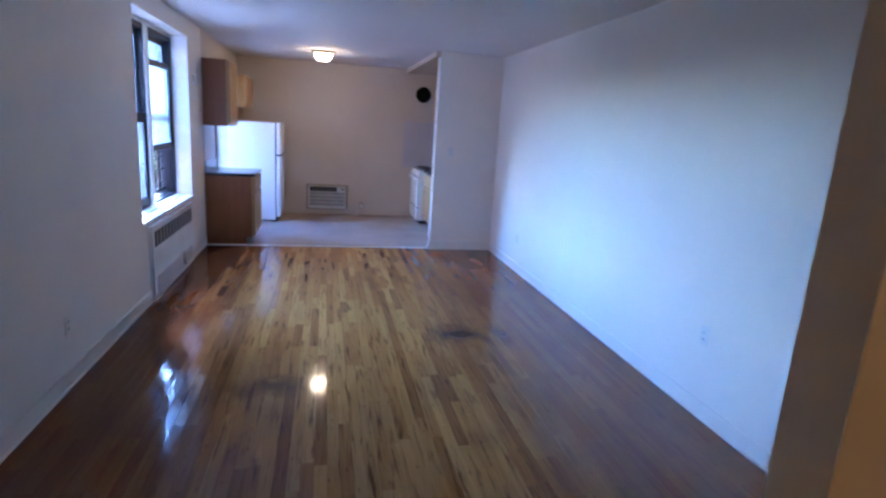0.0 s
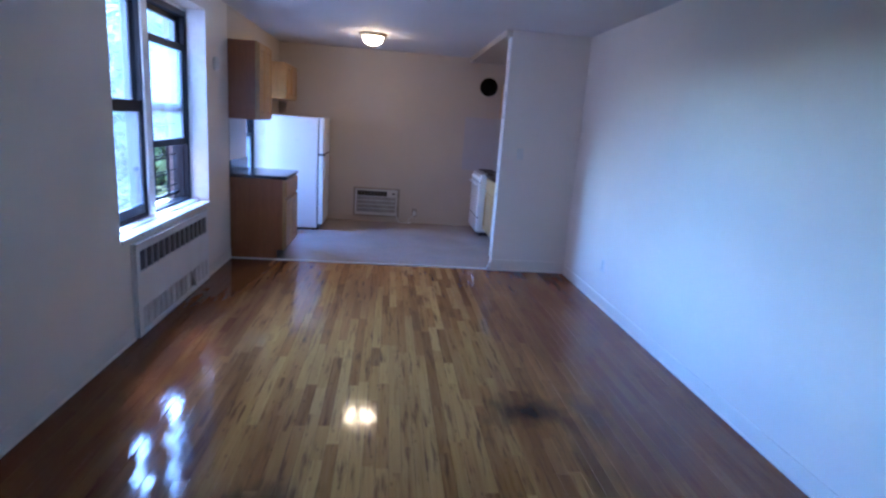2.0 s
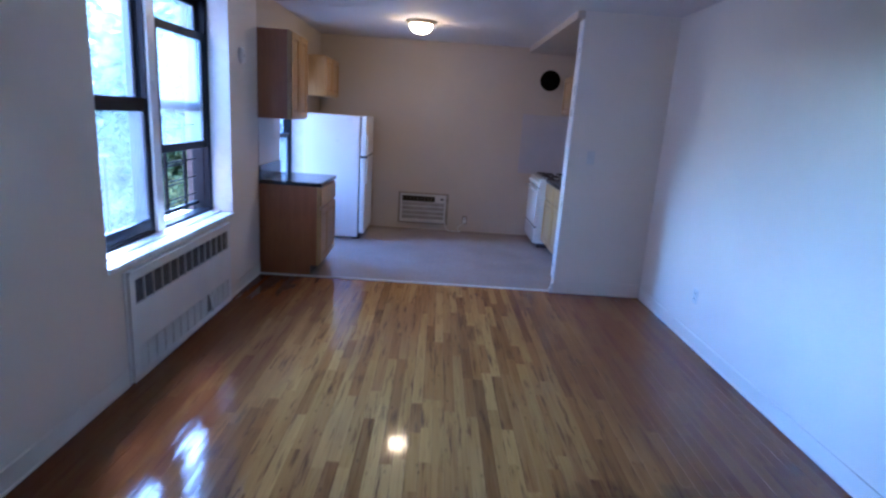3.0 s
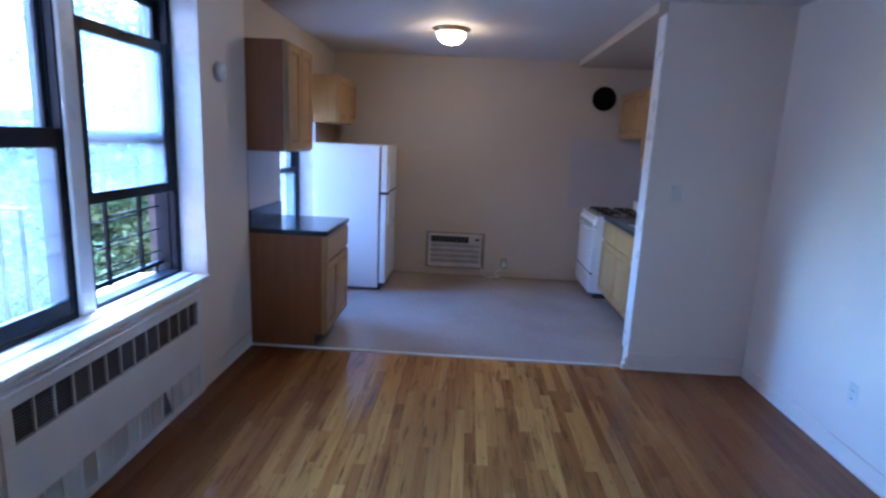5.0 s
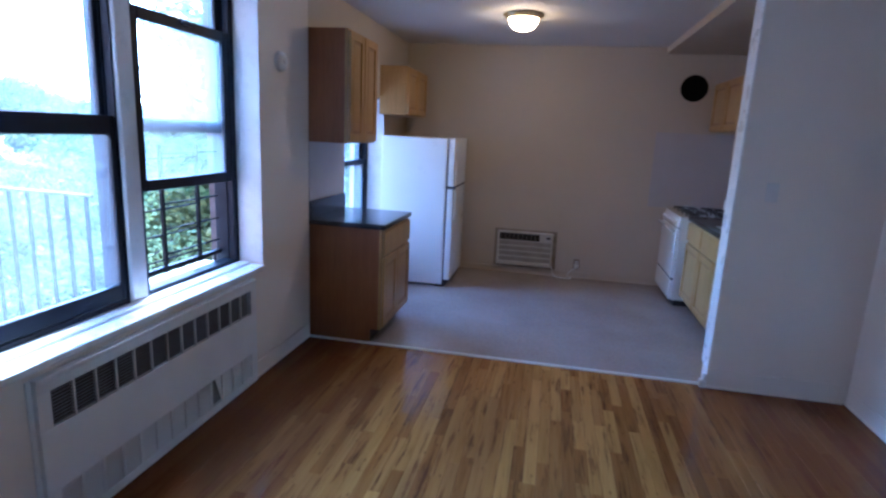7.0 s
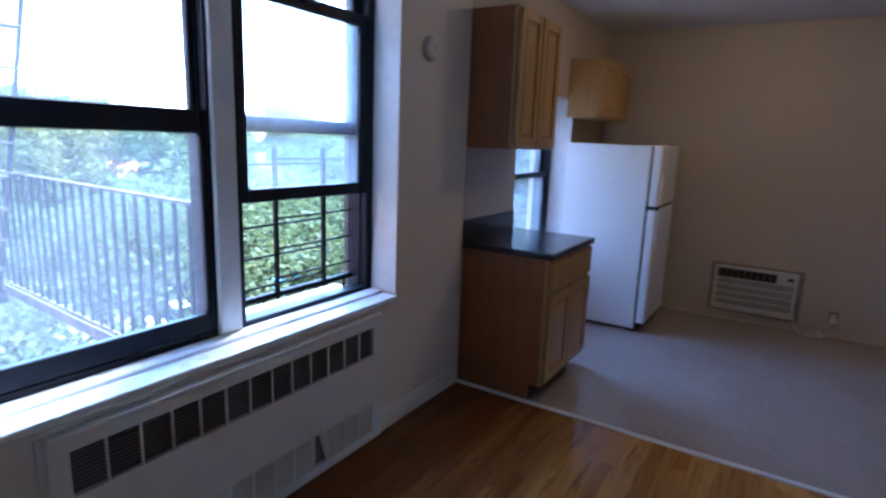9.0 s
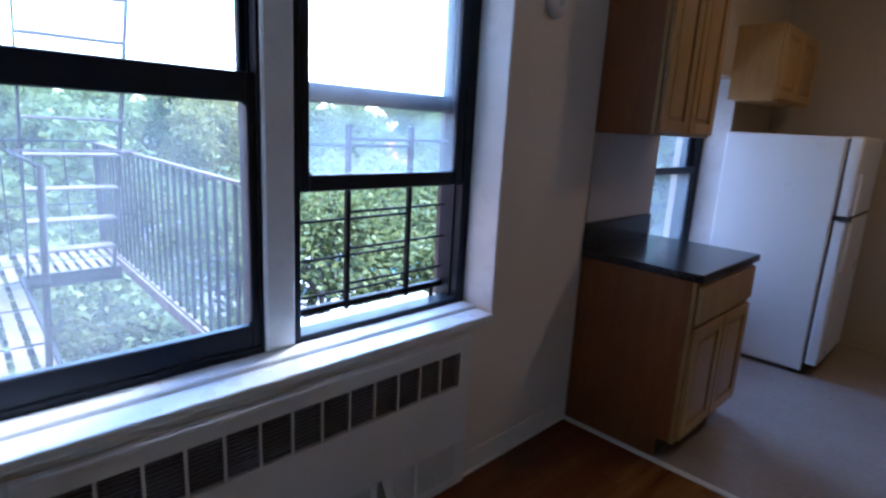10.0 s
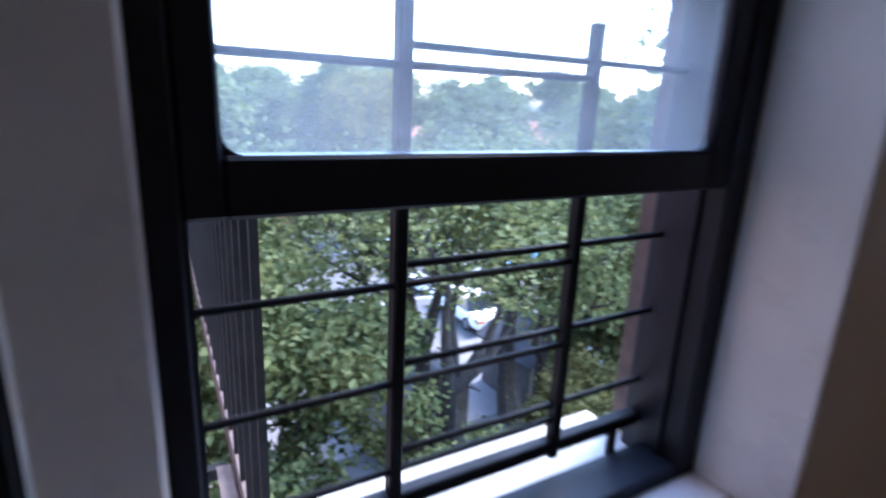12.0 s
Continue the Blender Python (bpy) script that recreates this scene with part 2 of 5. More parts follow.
    # dark water stains with a shape of their own
    for cx, cy, rx, ry, amt in ((2.55, -3.17, 0.34, 0.26, 0.95), (2.90, -3.22, 0.16, 0.40, 0.65), (1.17, -3.97, 0.36, 0.22, 0.75), (2.75, -3.7, 0.12, 0.35, 0.45), (2.3, -4.7, 0.2, 0.25, 0.3)):
        d = nt.nodes.new("ShaderNodeVectorMath")
        d.operation = "SUBTRACT"
        nt.links.new(gi.outputs["Position"], d.inputs[0])
        d.inputs[1].default_value = (cx, cy, 0)
        sc = nt.nodes.new("ShaderNodeVectorMath")
        sc.operation = "MULTIPLY"
        sc.inputs[1].default_value = (1 / rx, 1 / ry, 0)
        nt.links.new(d.outputs[0], sc.inputs[0])
        ln = nt.nodes.new("ShaderNodeVectorMath")
        ln.operation = "LENGTH"
        nt.links.new(sc.outputs[0], ln.inputs[0])
        ad = nt.nodes.new("ShaderNodeMath")
        ad.operation = "MULTIPLY_ADD"
        nt.links.new(noise_tex(nt, coords(nt, (9, 4, 1)), 1.0, 5), ad.inputs[0])
        ad.inputs[1].default_value = 1.5
        nt.links.new(ln.outputs["Value"], ad.inputs[2])
        mr3 = nt.nodes.new("ShaderNodeMapRange")
        mr3.inputs[1].default_value, mr3.inputs[2].default_value = 0.85, 1.65
        mr3.inputs[3].default_value, mr3.inputs[4].default_value = amt, 0.0
        nt.links.new(ad.outputs[0], mr3.inputs[0])
        col = mix(nt, mr3.outputs[0], col, (0.03, 0.014, 0.010))
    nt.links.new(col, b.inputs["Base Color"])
    rr = nt.nodes.new("ShaderNodeMapRange")
    rr.inputs[3].default_value, rr.inputs[4].default_value = 0.04, 0.13
    nt.links.new(noise_tex(nt, v, 5, 4), rr.inputs[0])
    nt.links.new(rr.outputs[0], b.inputs["Roughness"])
    wave = noise_tex(nt, coords(nt, (16, 2.5, 1)), 1.0, 3)
    bump(nt, b, wave, 0.14, 0.006)
    return m


def vinyl_mat():
    m, nt, b = base_mat("worn_grey_vinyl", 0.2, 0, 0.5)
    v = coords(nt)
    fleck = noise_tex(nt, v, 34, 6, 0.7)
    col = ramp(nt, fleck, [(0.25, (0.27, 0.225, 0.193)), (0.75, (0.42, 0.368, 0.325))])
    col = mix(nt, 0.4, col, ramp(nt, noise_tex(nt, v, 1.7, 5), [(0.3, (0.29, 0.24, 0.205)), (0.7, (0.47, 0.41, 0.365))]))
    nt.links.new(col, b.inputs["Base Color"])
    rr = nt.nodes.new("ShaderNodeMapRange")
    rr.inputs[3].default_value, rr.inputs[4].default_value = 0.13, 0.30
    nt.links.new(noise_tex(nt, v, 3, 4), rr.inputs[0])
    nt.links.new(rr.outputs[0], b.inputs["Roughness"])
    return m


def granite_mat():
    m, nt, b = base_mat("black_speckled_laminate", 0.18, 0, 0.38)
    v = coords(nt)
    vo = nt.nodes.new("ShaderNodeTexVoronoi")
    vo.inputs["Scale"].default_value = 260
    nt.links.new(v, vo.inputs["Vector"])
    col = ramp(nt, vo.outputs["Color"], [(0.0, (0.006, 0.007, 0.010)), (0.6, (0.015, 0.017, 0.024)), (0.95, (0.07, 0.075, 0.09))])
    nt.links.new(col, b.inputs["Base Color"])
    return m


def glass_mat(name, haze=0.0, tint=(0.93, 0.955, 0.96)):
    """Clear pane; the haze is a film of dust that scatters a little light. It also stands in for bloom and distance
    haze.
    """
    m = bpy.data.materials.new(name)
    m.use_nodes = True
    nt = m.node_tree
    nt.nodes.clear()
    out = nt.nodes.new("ShaderNodeOutputMaterial")
    tr = nt.nodes.new("ShaderNodeBsdfTransparent")
    tr.inputs[0].default_value = (*tint, 1)
    gl = nt.nodes.new("ShaderNodeBsdfGlossy")
    gl.inputs["Roughness"].default_value = 0.02
    lw = nt.nodes.new("ShaderNodeLayerWeight")
    lw.inputs["Blend"].default_value = 0.5
    pw = nt.nodes.new("ShaderNodeMath")
    pw.operation = "POWER"
    pw.inputs[1].default_value = 4.0
    nt.links.new(lw.outputs["Facing"], pw.inputs[0])
    fr = nt.nodes.new("ShaderNodeMath")
    fr.operation = "MULTIPLY_ADD"
    fr.inputs[1].default_value, fr.inputs[2].default_value = 0.5, 0.025
    nt.links.new(pw.outputs[0], fr.inputs[0])
    mx = nt.nodes.new("ShaderNodeMixShader")
    nt.links.new(fr.outputs[0], mx.inputs[0])
    nt.links.new(tr.outputs[0], mx.inputs[1])
    nt.links.new(gl.outputs[0], mx.inputs[2])
    du = nt.nodes.new("ShaderNodeBsdfTranslucent")
    du.inputs[0].default_value = (0.78, 0.81, 0.83, 1)
    mx2 = nt.nodes.new("ShaderNodeMixShader")
    rr = nt.nodes.new("ShaderNodeMapRange")
    rr.inputs[3].default_value, rr.inputs[4].default_value = haze * 0.4, haze * 1.6
    nt.links.new(noise_tex(nt, coords(nt), 5, 4), rr.inputs[0])
    nt.links.new(rr.outputs[0], mx2.inputs[0])
    nt.links.new(mx.outputs[0], mx2.inputs[1])
    nt.links.new(du.outputs[0], mx2.inputs[2])
    nt.links.new(mx2.outputs[0], out.inputs[0])
    return m


def leaf_mat(name, a, b_, c):
    m, nt, b = base_mat(name, 0.7, 0, 0.2)
    gi = nt.nodes.new("ShaderNodeNewGeometry")
    col = ramp(nt, gi.outputs["Random Per Island"], [(0.0, a), (0.55, b_), (1.0, c)])
    col = mix(nt, 0.45, col, ramp(nt, noise_tex(nt, coords(nt), 0.9, 3), [(0.3, a), (0.7, c)]))
    nt.links.new(col, b.inputs["Base Color"])
    b.inputs["Subsurface Weight"].default_value = 0.0
    tl = nt.nodes.new("ShaderNodeBsdfTranslucent")
    nt.links.new(col, tl.inputs[0])
    mx = nt.nodes.new("ShaderNodeMixShader")
    mx.inputs[0].default_value = 0.35
    out = nt.nodes["Material Output"]
    nt.links.new(b.outputs[0], mx.inputs[1])
    nt.links.new(tl.outputs[0], mx.inputs[2])
    nt.links.new(mx.outputs[0], out.inputs[0])
    return m


def glow_mat(name, colour, strength):
    m, nt, b = base_mat(name, 0.3)
    b.inputs["Base Color"].default_value = (0.8, 0.76, 0.66, 1)
    b.inputs["Emission Color"].default_value = (*colour, 1)
    b.inputs["Emission Strength"].default_value = strength
    return m


M["brick"] = brick_mat()
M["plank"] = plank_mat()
M["vinyl"] = vinyl_mat()
M["granite"] = granite_mat()
M["glass"] = glass_mat("window_glass", 0.05)
# grey tint added to cut the light through the kitchen window
M["dimglass"] = glass_mat("grey_dimmed_window_glass", 0.05, (0.80, 0.85, 0.90))
M["dustyhazeglass"] = glass_mat("dusty_haze_window_glass", 0.095)
M["leaf"] = leaf_mat("leaves_green", (0.032, 0.048, 0.018), (0.092, 0.120, 0.042), (0.185, 0.205, 0.080))
M["leafyellow"] = leaf_mat("leaves_yellow_green", (0.045, 0.057, 0.022), (0.125, 0.132, 0.045), (0.26, 0.215, 0.07))
M["glow"] = glow_mat("lit_glass_bowl", (1.0, 0.62, 0.27), 1.08)


# ---- mesh helpers ----
def box(bm, lo, hi, bev=0.0, seg=1):
    lo, hi = Vector(lo), Vector(hi)
    r = bmesh.ops.create_cube(bm, size=1.0, matrix=Matrix.Translation((lo + hi) / 2) @ Matrix.Diagonal((*(hi - lo), 1)))
    if bev:
        es = {e for v in r["verts"] for e in v.link_edges}
        bmesh.ops.bevel(bm, geom=list(es), offset=bev, segments=seg, affect="EDGES", profile=0.5)
    return bm


def tube(bm, a, b, r, r2=None, n=10):
    a, b = Vector(a), Vector(b)
    d = b - a
    q = Vector((0, 0, 1)).rotation_difference(d.normalized()).to_matrix().to_4x4()
    bmesh.ops.create_cone(bm, cap_ends=True, segments=n, radius1=r, radius2=r if r2 is None else r2, depth=d.length, matrix=Matrix.Translation((a + b) / 2) @ q)
    return bm


def lathe(bm, profile, n=32, at=(0, 0, 0)):
    """Turn a profile of (radius, height) pairs about the z axis."""
    rings = []
    for r, z in profile:
        rings.append([bm.verts.new((at[0] + r * math.cos(2 * math.pi * i / n), at[1] + r * math.sin(2 * math.pi * i / n), at[2] + z)) for i in range(n)])
    for p, q in zip(rings, rings[1:]):
        for i in range(n):
            bm.faces.new((p[i], p[(i + 1) % n], q[(i + 1) % n], q[i]))
    for f, ring in ((1, rings[0]), (0, rings[-1])):
        if profile[0 if f else -1][0] > 1e-4:
            bm.faces.new(ring[::-1] if f else ring)
    return bm


def mesh_of(name, bm, material, smooth=False):
    bmesh.ops.recalc_face_normals(bm, faces=bm.faces)
    me = bpy.data.meshes.new(name)
    bm.to_mesh(me)
    bm.free()
    me.materials.append(material)
    if smooth:
        for p in me.polygons:
            p.use_smooth = True
    return me


def part(name, bm, material, parent, label="", smooth=False):
    ob = new(name, mesh_of(name, bm, material, smooth))
    if parent is not None:
        ob.parent = parent
    return tagged(ob, label)


def boxes(*items, bev=0.0):
    bm = bmesh.new()
    for lo, hi in items:
        box(bm, lo, hi, bev)
    return bm


def thing(name, at, label, category, group="", kind=""):
    ob = new(name)
    ob.empty_display_size = 0.1
    ob.location = at
    tagged(ob, label, category, group, kind)
    return ob


class Kit:
    """Collects the parts of one thing; boxes are given in world metres."""

    def __init__(self, name, at, label, category, group="", kind=""):
        self.root, self.at = thing(name, at, label, category, group, kind), Vector(at)

    def add(self, name, bm, material, label="", parent=None, smooth=False):
        bmesh.ops.translate(bm, verts=bm.verts, vec=-self.at)
        return part(name, bm, M[material], parent or self.root, label, smooth)

    def box(self, name, lo, hi, material, bev=0.0, label="", parent=None, seg=1):
        return self.add(name, box(bmesh.new(), lo, hi, bev, seg), material, label, parent)


def setting(name, bm, material, label, category=""):
    ob = new(name, mesh_of(name, bm, M[material]))
    return tagged(ob, label, category or name.split("_")[0], kind="structure")


# ---- large structure ----
EAST, NORTH, SOUTH, CEIL = 3.73, 2.66, -9.6, 2.585
WALL = 0.362  # thickness of the outer wall
STUB = -6.45  # partition beside the entry
W1 = (-2.425, -0.662, 0.72, 2.41)  # living room window opening: y0, y1, z0, z1
W2 = (0.69, 1.78, 0.62, 1.90)  # kitchen window opening

setting("wall_west", boxes(
    ((-WALL, SOUTH, -0.1), (0, W1[0], CEIL + 0.1)),
    ((-WALL, W1[0], -0.1), (0, W1[1], W1[2] - 0.03)),
    ((-WALL, W1[0], W1[3]), (0, W1[1], CEIL + 0.1)),
    ((-WALL, W1[1], -0.1), (0, 0.0, CEIL + 0.1))), "wall", "off-white painted plaster wall with the window recess", "wall")
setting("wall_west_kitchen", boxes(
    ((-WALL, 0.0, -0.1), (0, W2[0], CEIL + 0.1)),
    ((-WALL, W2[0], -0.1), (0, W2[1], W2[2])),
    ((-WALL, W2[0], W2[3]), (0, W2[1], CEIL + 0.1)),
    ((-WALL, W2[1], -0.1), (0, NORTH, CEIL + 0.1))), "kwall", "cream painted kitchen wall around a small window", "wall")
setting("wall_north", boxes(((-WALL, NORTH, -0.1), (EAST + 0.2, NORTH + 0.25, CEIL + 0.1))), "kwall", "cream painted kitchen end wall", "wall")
setting("wall_east", boxes(((EAST, SOUTH, -0.1), (EAST + 0.2, NORTH, CEIL + 0.1))), "wall", "long off-white painted plaster wall", "wall")
setting("wall_stub", boxes(((2.885, -0.04, 0), (EAST, 0.10, CEIL))), "wall", "short off-white partition beside the kitchen", "wall")
setting("wall_entry", boxes(((2.325, STUB - 0.13, 0), (EAST, STUB, CEIL))), "cream", "cream painted partition edge at the entry", "wall")
setting("wall_south", boxes(((-WALL, SOUTH - 0.2, -0.1), (EAST + 0.2, SOUTH, CEIL + 0.1))), "wall", "plain off-white wall closing the entry hall", "wall")
setting("ceiling", boxes(((-WALL, SOUTH - 0.2, CEIL), (EAST + 0.2, NORTH + 0.25, CEIL + 0.2))), "ceiling", "flat white painted ceiling", "ceiling")
# dimmed kitchen paint keeps the soffit face from reading too bright
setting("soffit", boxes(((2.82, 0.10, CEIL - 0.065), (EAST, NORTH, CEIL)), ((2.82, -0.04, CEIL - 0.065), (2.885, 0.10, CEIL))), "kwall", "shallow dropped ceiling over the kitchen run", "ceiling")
floor = setting("floor", boxes(((0, SOUTH, -0.2), (EAST, 0.0, -0.012))), "subfloor", "glossy varnished strip oak floor with dark stains", "floor")
setting("kitchen_floor", boxes(((0, 0.0, -0.2), (EAST, NORTH, 0.004))), "vinyl", "worn grey sheet vinyl kitchen floor", "floor")
setting("threshold", box(bmesh.new(), (0.0, -0.022, -0.004), (2.873, 0.010, 0.010), 0.004), "plastic", "thin pale metal edge strip between the floors", "threshold")


def baseboard(name, lo, hi, cap, m="wall"):
    """Plain painted board with a low shoe; cap is the direction the room lies in."""
    bm = box(bmesh.new(), lo, hi, 0.003)
    f0, f1 = list(lo), list(hi)
    f0[2], f1[2] = lo[2], lo[2] + 0.018
    for ax in (0, 1):
        if cap[ax] > 0:
            f1[ax] += 0.006
        elif cap[ax] < 0:
            f0[ax] -= 0.006
    box(bm, f0, f1, 0.004)
    setting(name, bm, m, "white painted baseboard with a small shoe moulding", "baseboard")


baseboard("baseboard_west_a", (0, SOUTH, 0), (0.010, -2.315, 0.11), (1, 0))
baseboard("baseboard_west_b", (0, -0.795, 0), (0.010, -0.005, 0.11), (1, 0))
baseboard("baseboard_east_a", (EAST - 0.010, STUB, 0), (EAST, -0.06, 0.11), (-1, 0))
baseboard("baseboard_stub", (2.875, -0.054, 0), (EAST - 0.02, -0.04, 0.13), (0, -1))
baseboard("baseboard_north_a", (0.80, NORTH - 0.012, 0.004), (2.99, NORTH, 0.075), (0, -1), "kwall")
# corner bead and chipped foot of the partition
bm = box(bmesh.new(), (2.875, -0.05, 0.13), (2.887, 0.11, CEIL - 0.066), 0.004)
setting("trim_stub", bm, "trim", "white painted corner edge of the partition", "trim")
chip = Kit("trim_offcut", (2.858, -0.05, 0.0), "broken white trim piece at the foot of the partition", "trim")
bm = bmesh.new()
box(bm, (2.835, -0.075, 0.005), (2.874, -0.03, 0.055), 0.004)
box(bm, (2.848, -0.070, 0.055), (2.874, -0.035, 0.10), 0.006)
chip.add("offcut", bm, "trim")


# ---- windows ----
def sash(kit, x, y0, y1, z0, z1, glass, stiles=(0.045, 0.045), rail=0.05, top=0.045):
    """One sliding sash: two stiles, two rails and its pane, 32 mm thick."""
    a, b = x - 0.016, x + 0.016
    g0, g1 = y0 + stiles[0], y1 - stiles[1]
    fr = kit.add("sash", boxes(((a, y0, z0), (b, g0, z1)), ((a, g1, z0), (b, y1, z1)), ((a, g0, z0), (b, g1, z0 + rail)), ((a, g0, z1 - top), (b, g1, z1)), bev=0.004), "frame")
    bm = bmesh.new()
    # rounded glazing gasket corners
    for yy, sy in ((g0, 1), (g1, -1)):
        for zz, sz in ((z0 + rail, 1), (z1 - top, -1)):
            r = 0.02
            vs = [bm.verts.new((b - 0.008, yy - sy * 0.002, zz - sz * 0.002))]
            for i in range(5):
                t = math.pi / 2 * i / 4
                vs.append(bm.verts.new((b - 0.008, yy + sy * (r - r * math.sin(t)), zz + sz * (r - r * math.cos(t)))))
            bm.faces.new(vs)
    ext = bmesh.ops.extrude_face_region(bm, geom=bm.faces[:])
    bmesh.ops.translate(bm, verts=[v for v in ext["geom"] if isinstance(v, bmesh.types.BMVert)], vec=(-0.012, 0, 0))
    kit.add("gasket", bm, "frame", parent=fr)
    pane = kit.box("pane", (x - 0.003, g0 - 0.004, z0 + rail - 0.004), (x + 0.003, g1 + 0.004, z1 - top + 0.004), glass, parent=fr)
    pane.visible_shadow = False
    return fr


def unit(kit, y0, y1, z0, z1, raised, meet=1.56, jambs=(0.05, 0.05), stiles=(0.045, 0.045), xo=-0.25, xi=-0.165, glass="glass", low=None, rails=(0.05, 0.045), up_rail=0.05):
    """Double-hung aluminium unit: outer frame, upper sash in the outer track, lower sash in the inner one."""
    a, b = y0 + jambs[0], y1 - jambs[1]
    kit.add("window_frame", boxes(((xo - 0.045, y0, z0), (xi, a, z1)), ((xo - 0.045, b, z0), (xi, y1, z1)), ((xo, a, z0), (xi, b, z0 + 0.03)), ((xo - 0.045, a, z1 - 0.05), (xi, b, z1)), bev=0.003), "frame")
    for ya, yb in ((a, a + 0.008), (b - 0.008, b)):
        kit.box("track", (-0.213, ya, z0 + 0.03), (-0.206, yb, z1 - 0.05), "frame")
    sash(kit, -0.232, a + 0.001, b - 0.001, meet - 0.025 if low is None else low, z1 - 0.052, glass, stiles, up_rail)
    h = meet + 0.03 - (z0 + 0.032)
    lo = z0 + 0.032 + raised
    sash(kit, -0.187, a + 0.001, b - 0.001, lo, lo + h, "dustyhazeglass" if raised else glass, stiles, *rails)
    if raised:
        bm = boxes(((-0.171, (a + b) / 2 - 0.04, lo + h - 0.03), (-0.150, (a + b) / 2 + 0.04, lo + h - 0.012)), bev=0.004)
        kit.add("sash_lock", bm, "frame")


win1 = Kit("window_1", (-0.2, -1.54, 0.72), "two dark double-hung windows, one raised, in a white recess", "window", kind="structure")
unit(win1, -2.422, -1.598, 0.725, 2.38, 0.0, 1.57, (0.045, 0.010), (0.045, 0.026), rails=(0.073, 0.085), low=1.535, up_rail=0.062)
unit(win1, -1.494, -0.665, 0.725, 2.38, 0.487, 1.583, (0.028, 0.048), (0.036, 0.044), rails=(0.057, 0.058), low=1.531, up_rail=0.065)
win1.box("mullion", (-0.30, -1.597, 0.734), (-0.150, -1.495, 2.38), "trim", 0.006, "white painted wooden mullion")
win1.add("window_sill", box(box(bmesh.new(), (-0.165, -2.423, 0.69), (-0.088, -0.664, 0.734), 0.004), (-0.084, -2.423, 0.69), (0.018, -0.664, 0.723), 0.008, 2), "trim", "white painted inner sill board in two steps")
win1.add("head_trim", boxes(((-0.30, -2.423, 2.381), (-0.165, -0.664, 2.408))), "trim")
for y in (-2.424, -0.6685):
    win1.box("jamb_lining", (-0.16, y, 0.735), (-0.002, y + 0.005, 2.408), "trim")
for y in (-2.424, -0.667):
    win1.box("outer_stop", (-0.318, y, 0.725), (-0.298, y + 0.004, 2.405), "frame", 0, "dark painted outer stop")
    # brick reveal in the dark grey-brown of the deck slats
    win1.box("outer_reveal", (-0.360, y, 0.72), (-0.320, y + 0.004, 2.405), "slat", 0, "dark brick outer reveal")
win1.add("outer_sill", boxes(((-0.43, -2.423, 0.645), (-0.255, -0.664, 0.712)), bev=0.01), "stone", "pale stone outer sill")

win2 = Kit("window_2", (-0.2, 1.26, 0.95), "dark double-hung kitchen window in a white recess", "window", kind="structure")
unit(win2, 0.695, 1.775, 0.63, 1.88, 0.0, 1.26, glass="dimglass")
win2.add("window_sill", boxes(((-0.165, 0.692, 0.622), (-0.005, 1.778, 0.645)), bev=0.005), "trim")
for y in (0.6905, 1.7745):
    win2.box("jamb_lining", (-0.16, y, 0.646), (0.004, y + 0.005, 1.898), "trim")

# window guard outside the raised sash: two uprights, telescoping bars, bottom rail
guard = Kit("window_guard", (-0.268, -1.15, 0.77), "black steel telescoping window guard in the open sash", "window guard")
for y in (-1.214, -0.917):
    guard.box("upright", (-0.279, y - 0.009, 0.775), (-0.257, y + 0.009, 1.468), "iron", 0.003)
for z in (1.404, 1.137, 0.998, 0.862):
    guard.add("bar", tube(bmesh.new(), (-0.264, -1.490, z - 0.011), (-0.264, -0.917, z - 0.011), 0.0055, n=8), "iron", smooth=True)
    guard.add("bar", tube(bmesh.new(), (-0.272, -1.214, z + 0.012), (-0.272, -0.715, z + 0.012), 0.0055, n=8), "iron", smooth=True)
guard.box("bottom_rail", (-0.281, -1.490, 0.787), (-0.255, -0.715, 0.813), "iron", 0.003)
for y in (-1.43, -0.77):
    guard.box("foot", (-0.274, y - 0.008, 0.713), (-0.262, y + 0.008, 0.788), "iron", 0.002)

# ---- convector cover under the window ----
rad = Kit("radiator_cover", (0.0, -1.6, 0.0), "white painted convector cover with slotted upper and lower grilles", "radiator cover")
RY0, RY1 = -2.287, -0.812
GY0, GY1 = -2.235, -0.873
for z0, z1 in ((0.607, 0.650), (0.205, 0.462), (0.006, 0.055)):
    rad.box("panel", (0.001, RY0, z0), (0.03, RY1, z1), "rad", 0.0015)
for z0, z1 in ((0.462, 0.607), (0.055, 0.205)):
    for y0, y1 in ((RY0, GY0), (GY1, RY1)):
        rad.box("stile", (0.001, y0, z0), (0.03, y1, z1), "rad", 0.0015)
rad.add("rim", boxes(((0.001, RY0 - 0.02, 0.004), (0.012, RY0, 0.668)), ((0.001, RY1, 0.004), (0.012, RY1 + 0.012, 0.668)), ((0.001, RY0, 0.650), (0.036, RY1, 0.668)), bev=0.003), "rad")
# near-black sheet: the shade behind the slots is put into its colour
rad.box("dark_cavity_sheet", (0.001, GY0, 0.056), (0.004, GY1, 0.606), "raddark")
# greyer strip that makes the lower slots read darker than the panel
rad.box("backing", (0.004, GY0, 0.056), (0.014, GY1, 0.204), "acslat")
n = 13
pitch = (GY1 - GY0) / n
